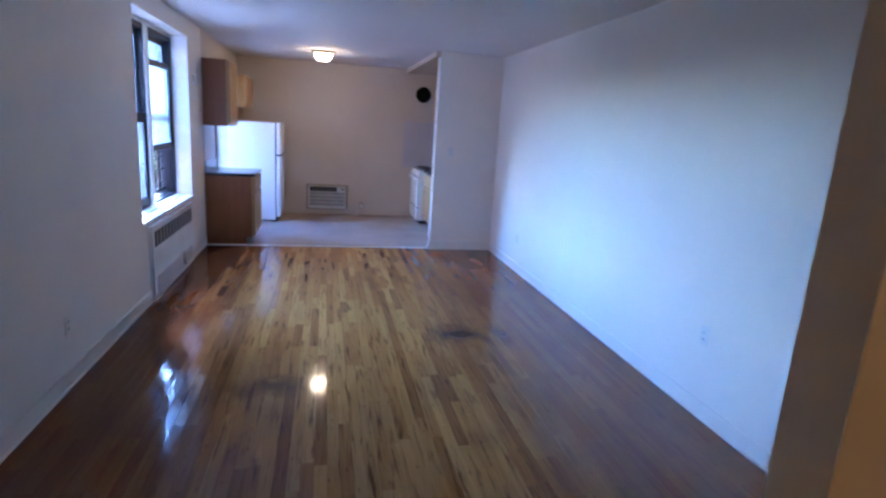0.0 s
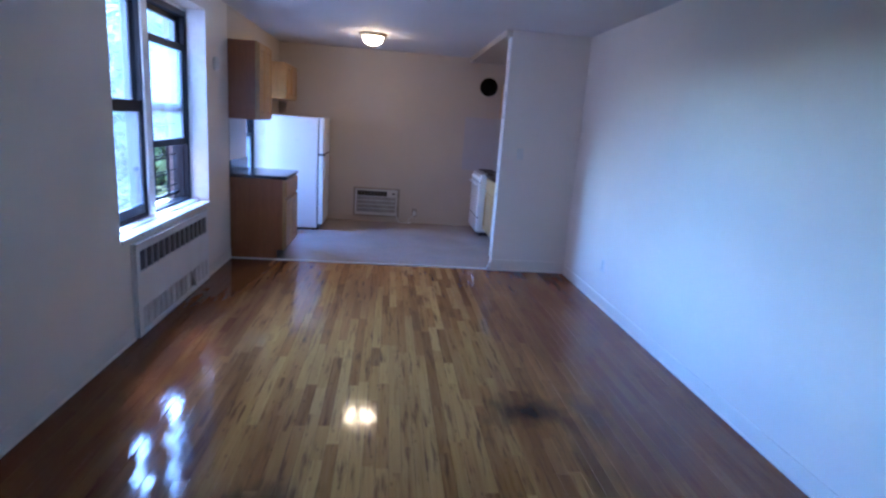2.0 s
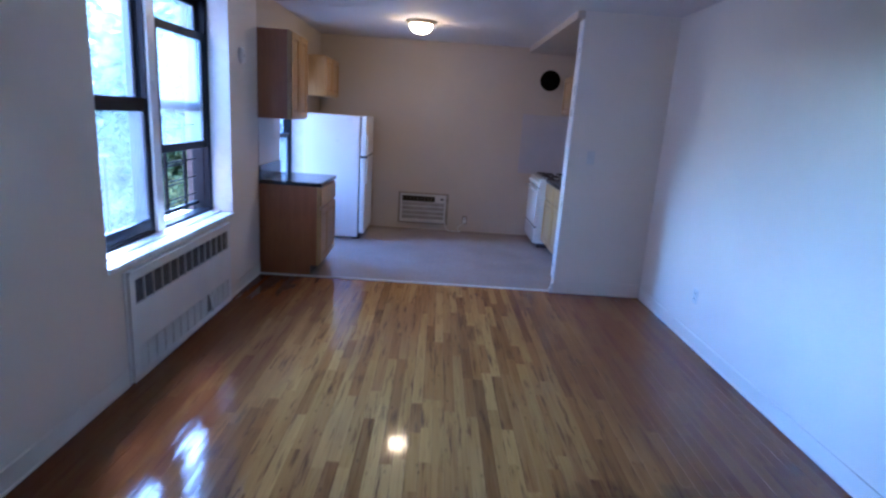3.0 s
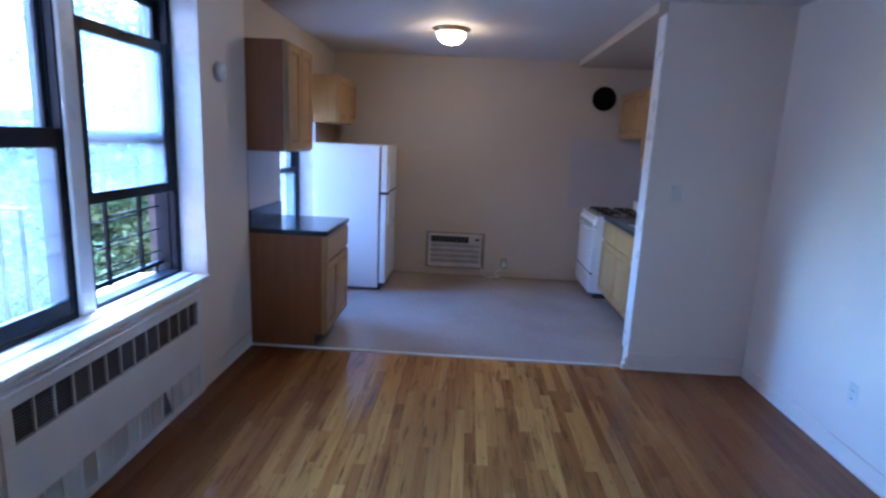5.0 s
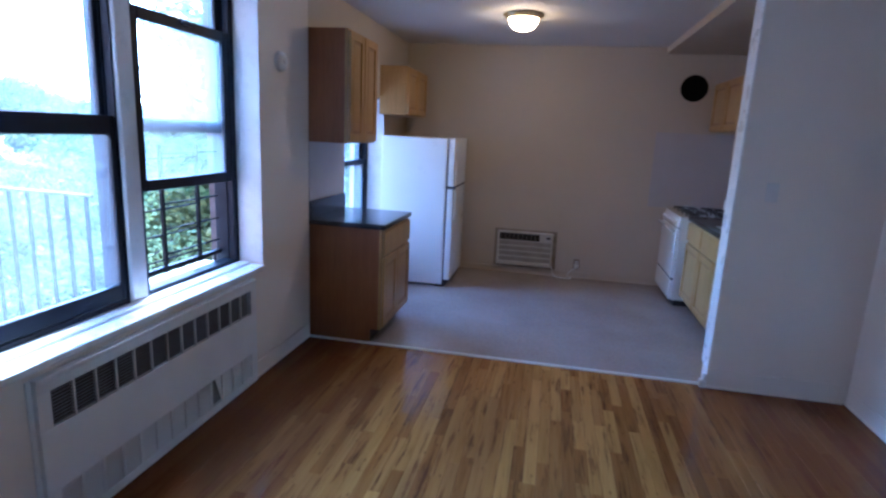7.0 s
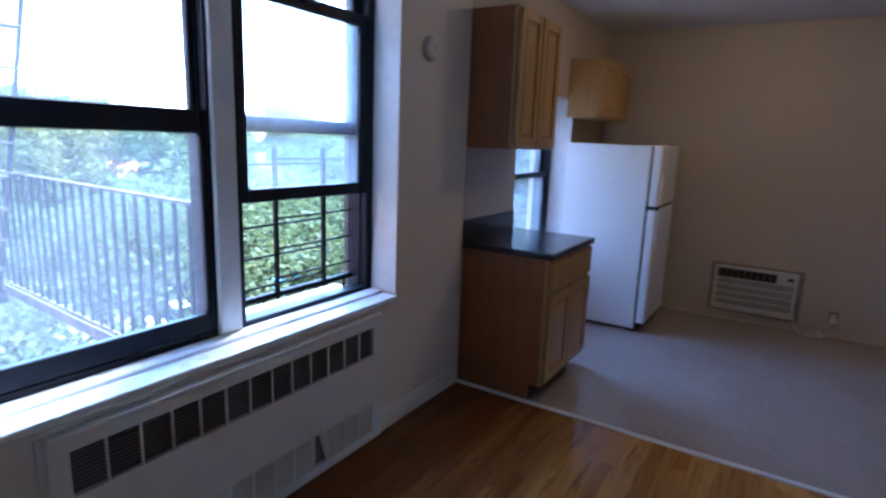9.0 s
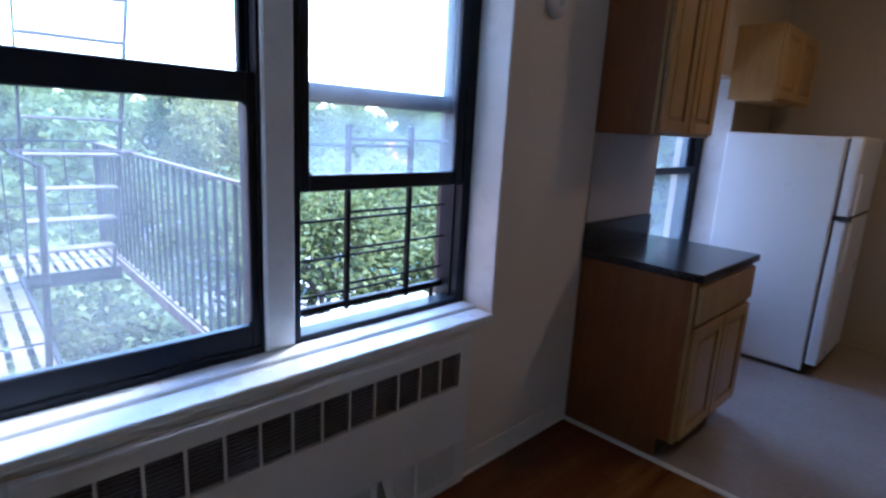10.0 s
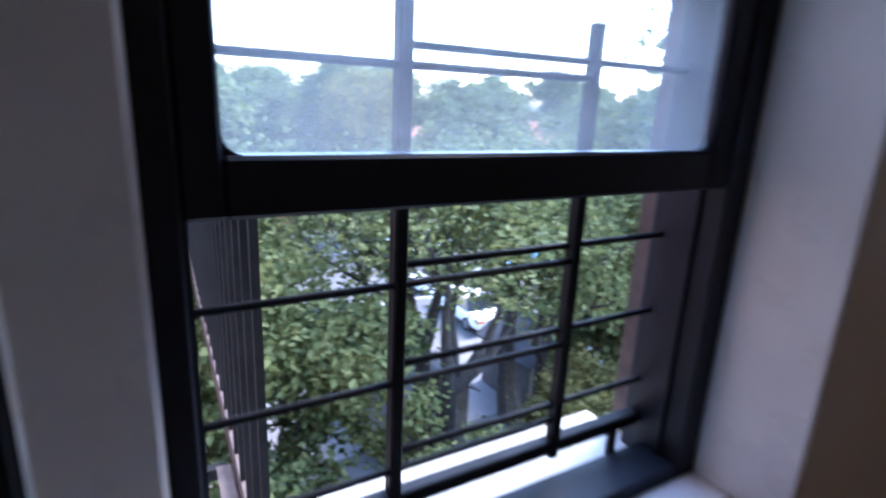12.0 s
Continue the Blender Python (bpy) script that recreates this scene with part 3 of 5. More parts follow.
for i in range(n):
    y0, y1 = GY0 + i * pitch, GY0 + (i + 1) * pitch
    gr = rad.box("divider", (0.016, y0 - 0.004, 0.462), (0.028, y0 + 0.004, 0.607), "rad")
    bm = bmesh.new()
    for k in range(10):
        z = 0.471 + k * 0.0137
        box(bm, (0.018, y0 + 0.004, z), (0.026, y1 - 0.004, z + 0.0034))
    # louvres in a darker grey than the cover
    rad.add("louvre", bm, "louvre", "dark grey louvres", gr)
    if i == n - 4:
        continue
    bm = bmesh.new()
    box(bm, (0.012, y0, 0.055), (0.029, y0 + 0.007, 0.205))
    box(bm, (0.012, y1 - 0.007, 0.055), (0.029, y1, 0.205))
    for k in range(12):
        z = 0.056 + k * 0.0125
        box(bm, (0.019, y0 + 0.007, z), (0.026, y1 - 0.007, z + 0.0066))
    rad.add("lower_grille", bm, "rad")
# torn panel of the lower grille, bent outwards, with the dark gap beside it
y0, y1 = GY0 + (n - 4) * pitch, GY0 + (n - 3) * pitch
bm = box(bmesh.new(), (0.012, y0 + 0.045, 0.052), (0.018, y1, 0.205))
for v in bm.verts:
    if v.co.y < y0 + 0.06:
        v.co.x += 0.03 * (0.23 - v.co.z) / 0.18
        v.co.y += 0.03 * (0.21 - v.co.z) / 0.16
rad.add("bent_flap", bm, "rad", "bent piece of painted grille")
rad.box("filler", (0.012, y0, 0.055), (0.018, y0 + 0.028, 0.205), "rad")

# ---- small wall things ----
det = Kit("smoke_detector", (0.0, -0.42, 1.985), "round off-white plastic smoke detector on the wall", "smoke detector")
bm = lathe(bmesh.new(), [(0.062, 0.0), (0.062, 0.016), (0.055, 0.03), (0.03, 0.036), (0.0001, 0.037)], 28)
bmesh.ops.transform(bm, verts=bm.verts, matrix=Matrix.Translation((0.0, -0.42, 1.985)) @ Matrix.Rotation(radians(90), 4, "Y"))
det.add("body", bm, "plastic", smooth=True)
bm = lathe(bmesh.new(), [(0.014, 0.034), (0.014, 0.041), (0.0001, 0.042)], 16)
bmesh.ops.transform(bm, verts=bm.verts, matrix=Matrix.Translation((0.0, -0.42, 1.985)) @ Matrix.Rotation(radians(90), 4, "Y"))
det.add("button", bm, "acgrey")


def outlet(at, facing, switch=False, plate="plastic"):
    """Cover plate with two sockets, or with a toggle; facing is the wall's normal axis."""
    kit = Kit("light_switch" if switch else "wall_outlet", at, "white plastic light switch on the partition" if switch else ("grimy grey wall outlet with a plugged-in cord" if plate == "smudge" else "painted-over wall outlet above the baseboard" if plate == "wall" else "white plastic double wall outlet near the floor"), "light switch" if switch else "outlet", "" if switch else "wall outlets")
    m = Matrix.Translation(at) @ Matrix.Rotation(facing, 4, "Z")

    def put(name, bm, mat):
        bmesh.ops.transform(bm, verts=bm.verts, matrix=m)
        kit.add(name, bm, mat)

    put("cover_plate", box(bmesh.new(), (0.0, -0.036, -0.06), (0.006, 0.036, 0.06), 0.003), plate)
    if switch:
        put("toggle", box(bmesh.new(), (0.006, -0.006, -0.008), (0.018, 0.006, 0.014), 0.002), "plastic")
    else:
        for z in (-0.022, 0.022):
            put("socket", boxes(((0.006, -0.016, z - 0.014), (0.0085, 0.016, z + 0.014)), bev=0.001), "plastic")
            put("slot", boxes(((0.0085, -0.008, z - 0.006), (0.0092, -0.005, z + 0.006)), ((0.0085, 0.005, z - 0.006), (0.0092, 0.008, z + 0.006))), "blackplastic")


outlet((EAST, -1.15, 0.39), math.pi)
outlet((EAST, -4.53, 0.51), math.pi)
outlet((0.0, -3.87, 0.38), 0.0, plate="wall")
outlet((3.088, -0.04, 1.326), -math.pi / 2, True)
outlet((2.11, NORTH, 0.17), -math.pi / 2, plate="smudge")

# ---- ceiling lamp ----
def dome_lamp(x, y, label, s=1.0):
    lamp = Kit("ceiling_lamp", (x, y, CEIL), label, "ceiling lamp", "ceiling lamps")

    def turned(profile, n):
        return lathe(bmesh.new(), [(r * s if r > 0.001 else r, z * s) for r, z in profile], n, (x, y, CEIL))

    lamp.add("rim", turned([(0.10, 0.0), (0.160, -0.002), (0.168, -0.007), (0.166, -0.014), (0.156, -0.018), (0.152, -0.026), (0.140, -0.030), (0.137, -0.038), (0.126, -0.042), (0.120, -0.036)], 40), "pan", smooth=True)
    lamp.add("shade", turned([(0.122, -0.037), (0.121, -0.056), (0.111, -0.084), (0.090, -0.108), (0.058, -0.125), (0.025, -0.132), (0.0001, -0.134)], 40), "glow", "glowing frosted glass bowl", smooth=True)
    lamp.add("finial", turned([(0.012, -0.131), (0.014, -0.141), (0.006, -0.150), (0.0001, -0.153)], 14), "brass", smooth=True)


dome_lamp(1.405, 1.09, "lit flush dome lamp with an aged metal rim")
# unseen lamp, added to warm the entry partition from the hall side
dome_lamp(3.35, -7.15, "small added dome lamp, out of view in the entry hall", 0.75)


# ---- cabinets ----
def door_panel(kit, name, face, axis_lo, axis_hi, z0, z1, sign, knob=None, thick=0.02, raised=True):
    """Cabinet door in the plane x = face: four rails and a recessed panel. sign: the way it faces along x."""
    def b(y0, y1, za, zb, d0, d1):
        xs = sorted((face + sign * d0, face + sign * d1))
        return ((xs[0], y0, za), (xs[1], y1, zb))
    w = 0.055 if raised else 0.0
    if raised and (axis_hi - axis_lo) > 0.15 and (z1 - z0) > 0.2:
        d = kit.add(name, boxes(b(axis_lo, axis_lo + w, z0, z1, 0, thick), b(axis_hi - w, axis_hi, z0, z1, 0, thick), b(axis_lo + w, axis_hi - w, z0, z0 + w, 0, thick), b(axis_lo + w, axis_hi - w, z1 - w, z1, 0, thick), bev=0.003), "oak")
        # same oak toned down, with the shade of the recess in its colour
        kit.add("panel", boxes(b(axis_lo + w, axis_hi - w, z0 + w, z1 - w, 0.002, 0.009)), "oakshade", parent=d)
        kit.add("field", boxes(b(axis_lo + w + 0.02, axis_hi - w - 0.02, z0 + w + 0.02, z1 - w - 0.02, 0.009, 0.015), bev=0.004), "oak", parent=d)
    else:
        d = kit.add(name, boxes(b(axis_lo, axis_hi, z0, z1, 0, thick), bev=0.004), "oak")
    return d


def cabinet(name, x0, x1, y0, y1, z0, z1, sign, doors, label, group, side="veneer", drawers=(), toe=0.0):
    """Box with a front frame at x1 (sign +1) or x0 (sign -1); doors and drawers are (ya, yb, za, zb)."""
    kit = Kit(name, ((x0 + x1) / 2, (y0 + y1) / 2, z0), label, "cabinet", group)
    front = x1 if sign > 0 else x0
    fx = sorted((front, front - sign * 0.02))
    bx = sorted((x0 if sign > 0 else x1, front - sign * 0.021))
    t = 0.016
    for ya, yb in ((y0, y0 + t), (y1 - t, y1)):
        sides = bmesh.new()
        if toe:
            back, edge = (bx[0], bx[1] - 0.06) if sign > 0 else (bx[0] + 0.06, bx[1])
            prof = [(back, z0), (edge, z0), (edge, z0 + toe), (bx[1], z0 + toe), (bx[1], z1), (bx[0], z1)] if sign > 0 else [(back, z0), (edge, z0), (edge, z1), (bx[0], z1), (bx[0], z0 + toe), (back, z0 + toe)]
            fc = sides.faces.new([sides.verts.new((px, ya, pz)) for px, pz in prof])
            ex = bmesh.ops.extrude_face_region(sides, geom=[fc])
            bmesh.ops.translate(sides, verts=[q for q in ex["geom"] if isinstance(q, bmesh.types.BMVert)], vec=(0, yb - ya, 0))
        else:
            box(sides, (bx[0], ya, z0), (bx[1], yb, z1))
        kit.add("side_panel", sides, side)
    for za, zb in ((z0 + toe, z0 + toe + 0.018), (z1 - 0.018, z1)):
        kit.box("shelf_board", (bx[0], y0 + t, za), (bx[1], y1 - t, zb), side)
    if toe:
        tx = sorted((front - sign * 0.082, front - sign * 0.097))
        kit.box("toe_kick", (tx[0], y0 + t, z0), (tx[1], y1 - t, z0 + toe), "toekick")
    zf = z0 + toe
    fr = [((fx[0], y0, zf), (fx[1], y0 + 0.035, z1)), ((fx[0], y1 - 0.035, zf), (fx[1], y1, z1)), ((fx[0], y0 + 0.035, zf), (fx[1], y1 - 0.035, zf + 0.04)), ((fx[0], y0 + 0.035, z1 - 0.04), (fx[1], y1 - 0.035, z1))]
    for ya, yb, za, zb in drawers[:1]:
        fr.append(((fx[0], y0 + 0.035, za - 0.03), (fx[1], y1 - 0.035, za + 0.005)))
    kit.add("face_frame", boxes(*fr, bev=0.002), "oak")
    # dark sheet behind the fronts, painting in the shade of the door gaps
    bd = sorted((front - sign * 0.022, front - sign * 0.026))
    kit.box("backing", (bd[0], y0 + 0.03, zf + 0.03), (bd[1], y1 - 0.03, z1 - 0.03), "toekick")
    for ya, yb, za, zb in doors:
        door_panel(kit, "door", front + sign * 0.001, ya, yb, za, zb, sign)
    for ya, yb, za, zb in drawers:
        door_panel(kit, "drawer_front", front + sign * 0.001, ya, yb, za, zb, sign, raised=False)
    return kit


cabinet("wall_cabinet", 0.0, 0.292, 0.002, 0.615, 1.488, 2.267, 1, [(0.014, 0.300, 1.502, 2.253), (0.317, 0.603, 1.502, 2.253)], "oak two-door wall cabinet with reddish veneer side", "wall cabinets")
cabinet("wall_cabinet", 0.0, 0.272, 1.636, 2.44, 1.752, 2.218, 1, [(1.648, 2.032, 1.764, 2.206), (2.046, 2.428, 1.764, 2.206)], "short oak wall cabinet over the refrigerator", "wall cabinets", "oak")
cabinet("base_cabinet", 0.0, 0.568, 0.015, 0.752, 0.0045, 0.878, 1, [(0.03, 0.376, 0.125, 0.66), (0.391, 0.737, 0.125, 0.66)], "oak base cabinet with one drawer and reddish veneer side", "base cabinets", "veneer", [(0.03, 0.737, 0.69, 0.86)], 0.10)
cabinet("sink_cabinet", 3.10, EAST - 0.002, 0.102, 1.862, 0.0045, 0.878, -1, [(0.12, 0.42, 0.125, 0.66), (0.44, 0.87, 0.125, 0.66), (0.885, 1.33, 0.125, 0.66), (1.35, 1.845, 0.125, 0.66)], "long light oak sink base cabinet with doors and drawers", "base cabinets", "oak", [(1.35, 1.845, 0.69, 0.86), (0.44, 1.33, 0.69, 0.86), (0.12, 0.42, 0.69, 0.86)], 0.10)
cabinet("wall_cabinet", 3.35, EAST - 0.002, 1.70, 2.625, 1.732, 2.225, -1, [(1.712, 2.150, 1.744, 2.213), (2.166, 2.600, 1.744, 2.213)], "short light oak wall cabinet above the stove", "wall cabinets", "oak")
cabinet("wall_cabinet", 3.345, EAST - 0.002, 0.80, 1.695, 1.472, 2.225, -1, [(0.812, 1.235, 1.484, 2.213), (1.25, 1.683, 1.484, 2.213)], "tall light oak wall cabinet beside the stove hood space", "wall cabinets", "oak")


def worktop(x0, x1, y0, y1, front, label, hole=None):
    kit = Kit("worktop", ((x0 + x1) / 2, (y0 + y1) / 2, 0.88), label, "worktop", "worktops")
    if hole is None:
        kit.box("slab", (x0, y0, 0.880), (x1, y1, 0.918), "granite", 0.006, seg=2)
    else:
        hx0, hx1, hy0, hy1 = hole
        bm = bmesh.new()
        xs, ys = (x0, hx0, hx1, x1), (y0, hy0, hy1, y1)
        grid = [[bm.verts.new((px, py, 0.880)) for py in ys] for px in xs]
        for i in range(3):
            for j in range(3):
                if (i, j) != (1, 1):
                    bm.faces.new((grid[i][j], grid[i + 1][j], grid[i + 1][j + 1], grid[i][j + 1]))
        ex = bmesh.ops.extrude_face_region(bm, geom=bm.faces[:])
        bmesh.ops.translate(bm, verts=[q for q in ex["geom"] if isinstance(q, bmesh.types.BMVert)], vec=(0, 0, 0.038))
        kit.add("slab", bm, "granite")
    return kit


wt = worktop(0.0, 0.592, 0.0, 0.765, 1, "glossy black speckled worktop with an upstand")
wt.box("upstand", (0.001, 0.0, 0.918), (0.02, 0.687, 1.052), "granite", 0.004)
wt2 = worktop(3.075, EAST - 0.002, 0.101, 1.864, -1, "glossy black speckled worktop with a steel sink", (3.17, 3.60, 0.62, 1.22))
wt2.box("upstand", (3.708, 0.101, 0.918), (3.728, 1.864, 1.02), "granite", 0.003)
sink = Kit("kitchen_sink", (3.385, 0.92, 0.80), "brushed steel sink set into the worktop", "sink")
sink.add("rim", boxes(((3.155, 0.605, 0.918), (3.615, 0.635, 0.924)), ((3.155, 1.205, 0.918), (3.615, 1.235, 0.924)), ((3.155, 0.635, 0.918), (3.185, 1.205, 0.924)), ((3.585, 0.635, 0.918), (3.615, 1.205, 0.924)), bev=0.002), "steel")
sink.add("bowl", boxes(((3.171, 0.621, 0.76), (3.185, 1.219, 0.918)), ((3.585, 0.621, 0.76), (3.599, 1.219, 0.918)), ((3.185, 0.621, 0.76), (3.585, 0.635, 0.918)), ((3.185, 1.205, 0.76), (3.585, 1.219, 0.918)), ((3.171, 0.621, 0.745), (3.599, 1.219, 0.76))), "steel")

# ---- refrigerator ----
fr = Kit("refrigerator", (0.4, 2.06, 0.0045), "white top-freezer refrigerator beside the window", "refrigerator")
fr.box("body", (0.012, 1.70, 0.03), (0.700, 2.415, 1.545), "fridge", 0.012, seg=3)
fr.box("gasket", (0.702, 1.715, 0.10), (0.712, 2.405, 1.535), "gasket")
d1 = fr.box("freezer_door", (0.713, 1.703, 1.062), (0.782, 2.412, 1.548), "fridge", 0.014, seg=3)
d2 = fr.box("door", (0.713, 1.703, 0.085), (0.782, 2.412, 1.045), "fridge", 0.014, seg=3)
for (za, zb), d in (((1.075, 1.33), d1), ((0.72, 1.03), d2)):
    fr.box("handle", (0.783, 1.72, za), (0.806, 1.745, zb), "fridge", 0.008, parent=d)
# dark filler paints in the shaded gap between the two doors
fr.box("gap_shade_strip", (0.705, 1.707, 1.046), (0.775, 2.405, 1.061), "gasket")
fr.box("handle_end", (0.70, 1.697, 1.040), (0.80, 1.707, 1.066), "gasket", 0.002, "dark hinge and handle end")
fr.box("toe_grille", (0.66, 1.715, 0.012), (0.725, 2.405, 0.08), "gasket", 0.003)
for y in (1.755, 2.355):
    for x in (0.08, 0.64):
        fr.add("foot", tube(bmesh.new(), (x, y, 0.0045), (x, y, 0.046), 0.018), "blackplastic")

# ---- stove ----
st = Kit("gas_stove", (3.34, 2.24, 0.0045), "white enamel gas stove with black grates", "stove")
SX, SY0, SY1 = 2.985, 1.872, 2.62
st.box("body", (SX + 0.03, SY0, 0.06), (3.64, SY1, 0.885), "enamel", 0.006)
st.box("plinth", (SX + 0.06, SY0 + 0.01, 0.0045), (3.62, SY1 - 0.01, 0.06), "blackplastic")
od = st.box("oven_door", (SX, SY0 + 0.006, 0.285), (SX + 0.029, SY1 - 0.006, 0.785), "enamel", 0.008, seg=2)
bm = tube(bmesh.new(), (SX - 0.035, SY0 + 0.03, 0.758), (SX - 0.035, SY1 - 0.03, 0.758), 0.012)
for y in (SY0 + 0.05, SY1 - 0.05):
    tube(bm, (SX - 0.035, y, 0.758), (SX + 0.002, y, 0.758), 0.009)
st.add("handle", bm, "enamel", parent=od, smooth=True)
st.box("drawer", (SX, SY0 + 0.006, 0.065), (SX + 0.029, SY1 - 0.006, 0.266), "enamel", 0.008, seg=2)
# dark strips draw the shade of the gaps above and below the oven door
for za, zb in ((0.2665, 0.2845), (0.7855, 0.7925)):
    st.box("gap_shade_strip", (SX + 0.007, SY0 + 0.004, za), (SX + 0.029, SY1 - 0.004, zb), "gasket")
bm = box(bmesh.new(), (SX, SY0, 0.793), (SX + 0.05, SY1, 0.885), 0.006)
for v in bm.verts:
    if v.co.x < SX + 0.02 and v.co.z > 0.84:
        v.co.x += 0.022
st.add("control_panel", bm, "enamel")
for i in range(5):
    y = SY0 + 0.10 + i * (SY1 - SY0 - 0.20) / 4
    st.add("knob", tube(bmesh.new(), (SX + 0.012, y, 0.842), (SX - 0.018, y, 0.838), 0.021, 0.018, 16), "enamel")
st.box("cooktop", (SX + 0.015, SY0, 0.886), (3.60, SY1, 0.905), "enamel", 0.005)
bg_bm = box(bmesh.new(), (3.585, SY0, 0.905), (3.645, SY1, 1.03), 0.012, 2)
st.add("backguard", bg_bm, "enamel")
for bx_ in (3.17, 3.44):
    for by in (2.05, 2.42):
        st.add("burner", lathe(bmesh.new(), [(0.055, 0.905), (0.055, 0.912), (0.035, 0.920), (0.0001, 0.921)], 18, (bx_, by, 0)), "black")
        bm = bmesh.new()
        for k in range(4):
            a = k * math.pi / 2 + math.pi / 4
            c, s = math.cos(a), math.sin(a)
            tube(bm, (bx_ + 0.03 * c, by + 0.03 * s, 0.936), (bx_ + 0.14 * c, by + 0.14 * s, 0.936), 0.006, n=6)
            tube(bm, (bx_ + 0.135 * c, by + 0.135 * s, 0.905), (bx_ + 0.135 * c, by + 0.135 * s, 0.938), 0.006, n=6)
            b_ = a + math.pi / 2
            tube(bm, (bx_ + 0.135 * c, by + 0.135 * s, 0.936), (bx_ + 0.135 * math.cos(b_), by + 0.135 * math.sin(b_), 0.936), 0.006, n=6)
        st.add("grate", bm, "black")

# ---- through-wall air conditioner ----
ac = Kit("air_conditioner", (1.5, NORTH, 0.09), "aged white through-wall air conditioner with a smudged grey border", "air conditioner")
# thin border for the smudge on the wall round the unit
ac.add("wall_sleeve", boxes(((1.14, NORTH - 0.006, 0.078), (1.865, NORTH, 0.14)), ((1.14, NORTH - 0.006, 0.50), (1.865, NORTH, 0.528)), ((1.14, NORTH - 0.006, 0.14), (1.185, NORTH, 0.50)), ((1.82, NORTH - 0.006, 0.14), (1.865, NORTH, 0.50)), bev=0.003), "smudge", "smudged grey border round the opening")
ac.add("front_frame", boxes(((1.175, NORTH - 0.06, 0.105), (1.20, NORTH, 0.505)), ((1.80, NORTH - 0.06, 0.105), (1.825, NORTH, 0.505)), ((1.20, NORTH - 0.06, 0.105), (1.80, NORTH, 0.15)), ((1.20, NORTH - 0.06, 0.485), (1.80, NORTH, 0.505)), bev=0.006), "acgrey")
ac.box("intake", (1.20, NORTH - 0.05, 0.405), (1.665, NORTH - 0.02, 0.484), "blackplastic")
ac.add("control_panel", boxes(((1.666, NORTH - 0.056, 0.405), (1.80, NORTH - 0.01, 0.484)), bev=0.003), "acgrey")
ac.box("display", (1.745, NORTH - 0.0585, 0.44), (1.79, NORTH - 0.056, 0.465), "blackplastic")
for k in range(4):
    z = 0.152 + k * 0.064
    bm = box(bmesh.new(), (1.20, NORTH - 0.052, z), (1.80, NORTH - 0.040, z + 0.052), 0.003)
    for v in bm.verts:
        if v.co.z > z + 0.03:
            v.co.y += 0.018
    ac.add("louvre", bm, "acslat")
    ac.box("louvre_lip", (1.20, NORTH - 0.056, z + 0.051), (1.80, NORTH - 0.025, z + 0.062), "acgrey", 0.002)
for i in range(9):
    y = 1.215 + i * 0.05
    ac.box("fin", (y, NORTH - 0.053, 0.41), (y + 0.004, NORTH - 0.049, 0.48), "smudge")
crd = Kit("power_cord", (1.9, NORTH - 0.05, 0.01), "white power cord lying along the wall", "cord")
cv = bpy.data.curves.new("cord", "CURVE")
cv.dimensions, cv.bevel_depth, cv.bevel_resolution = "3D", 0.0055, 2
sp = cv.splines.new("BEZIER")
pts = [(1.82, -0.03, 0.14), (1.87, -0.05, 0.015), (1.97, -0.09, 0.011), (2.06, -0.05, 0.011), (2.02, -0.03, 0.02), (2.11, -0.03, 0.14)]
sp.bezier_points.add(len(pts) - 1)
for bp, p in zip(sp.bezier_points, pts):
    bp.co = Vector((p[0], NORTH + p[1], p[2])) - Vector((1.9, NORTH - 0.05, 0.01))
    bp.handle_left_type = bp.handle_right_type = "AUTO"
cv.materials.append(M["plastic"])
cob = new("cord", cv)
cob.parent = crd.root
crd.box("plug", (2.085, NORTH - 0.045, 0.13), (2.135, NORTH - 0.009, 0.175), "plastic", 0.006)

# ---- exhaust opening over the stove ----
VENT_X, VENT_Z = 3.14, 2.178
ven = Kit("exhaust_vent", (VENT_X, NORTH, VENT_Z), "round black exhaust opening in a square plate", "vent")
bm = bmesh.new()
outer, inner, N = [], [], 40
for i in range(N):
    a = 2 * math.pi * i / N
    c, s = math.cos(a), math.sin(a)
    k = 0.175 / max(abs(c), abs(s))
    outer.append(bm.verts.new((VENT_X + k * c, NORTH - 0.006, VENT_Z + k * s)))
    inner.append(bm.verts.new((VENT_X + 0.138 * c, NORTH - 0.006, VENT_Z + 0.138 * s)))
for i in range(N):
    bm.faces.new((outer[i], outer[(i + 1) % N], inner[(i + 1) % N], inner[i]))
ext = bmesh.ops.extrude_face_region(bm, geom=bm.faces[:])
bmesh.ops.translate(bm, verts=[v for v in ext["geom"] if isinstance(v, bmesh.types.BMVert)], vec=(0, 0.0055, 0))
ven.add("cover_plate", bm, "kwall")
# shallow disc; the dark depth of the duct is put into its black
bm = lathe(bmesh.new(), [(0.137, 0.0), (0.137, 0.012), (0.125, 0.012), (0.12, 0.003), (0.0001, 0.002)], 40)
bmesh.ops.transform(bm, verts=bm.verts, matrix=Matrix.Translation((VENT_X, NORTH - 0.001, VENT_Z)) @ Matrix.Rotation(radians(90), 4, "X"))
ven.add("duct_mouth", bm, "ventblack")
for k in range(5):
    a = k * 2 * math.pi / 5
    bm = box(bmesh.new(), (-0.02, -0.004, 0.02), (0.025, 0.0, 0.11), 0.0015)
    bmesh.ops.transform(bm, verts=bm.verts, matrix=Matrix.Translation((VENT_X, NORTH - 0.006, VENT_Z)) @ Matrix.Rotation(a, 4, "Y"))
    ven.add("fan_blade", bm, "ventblack")
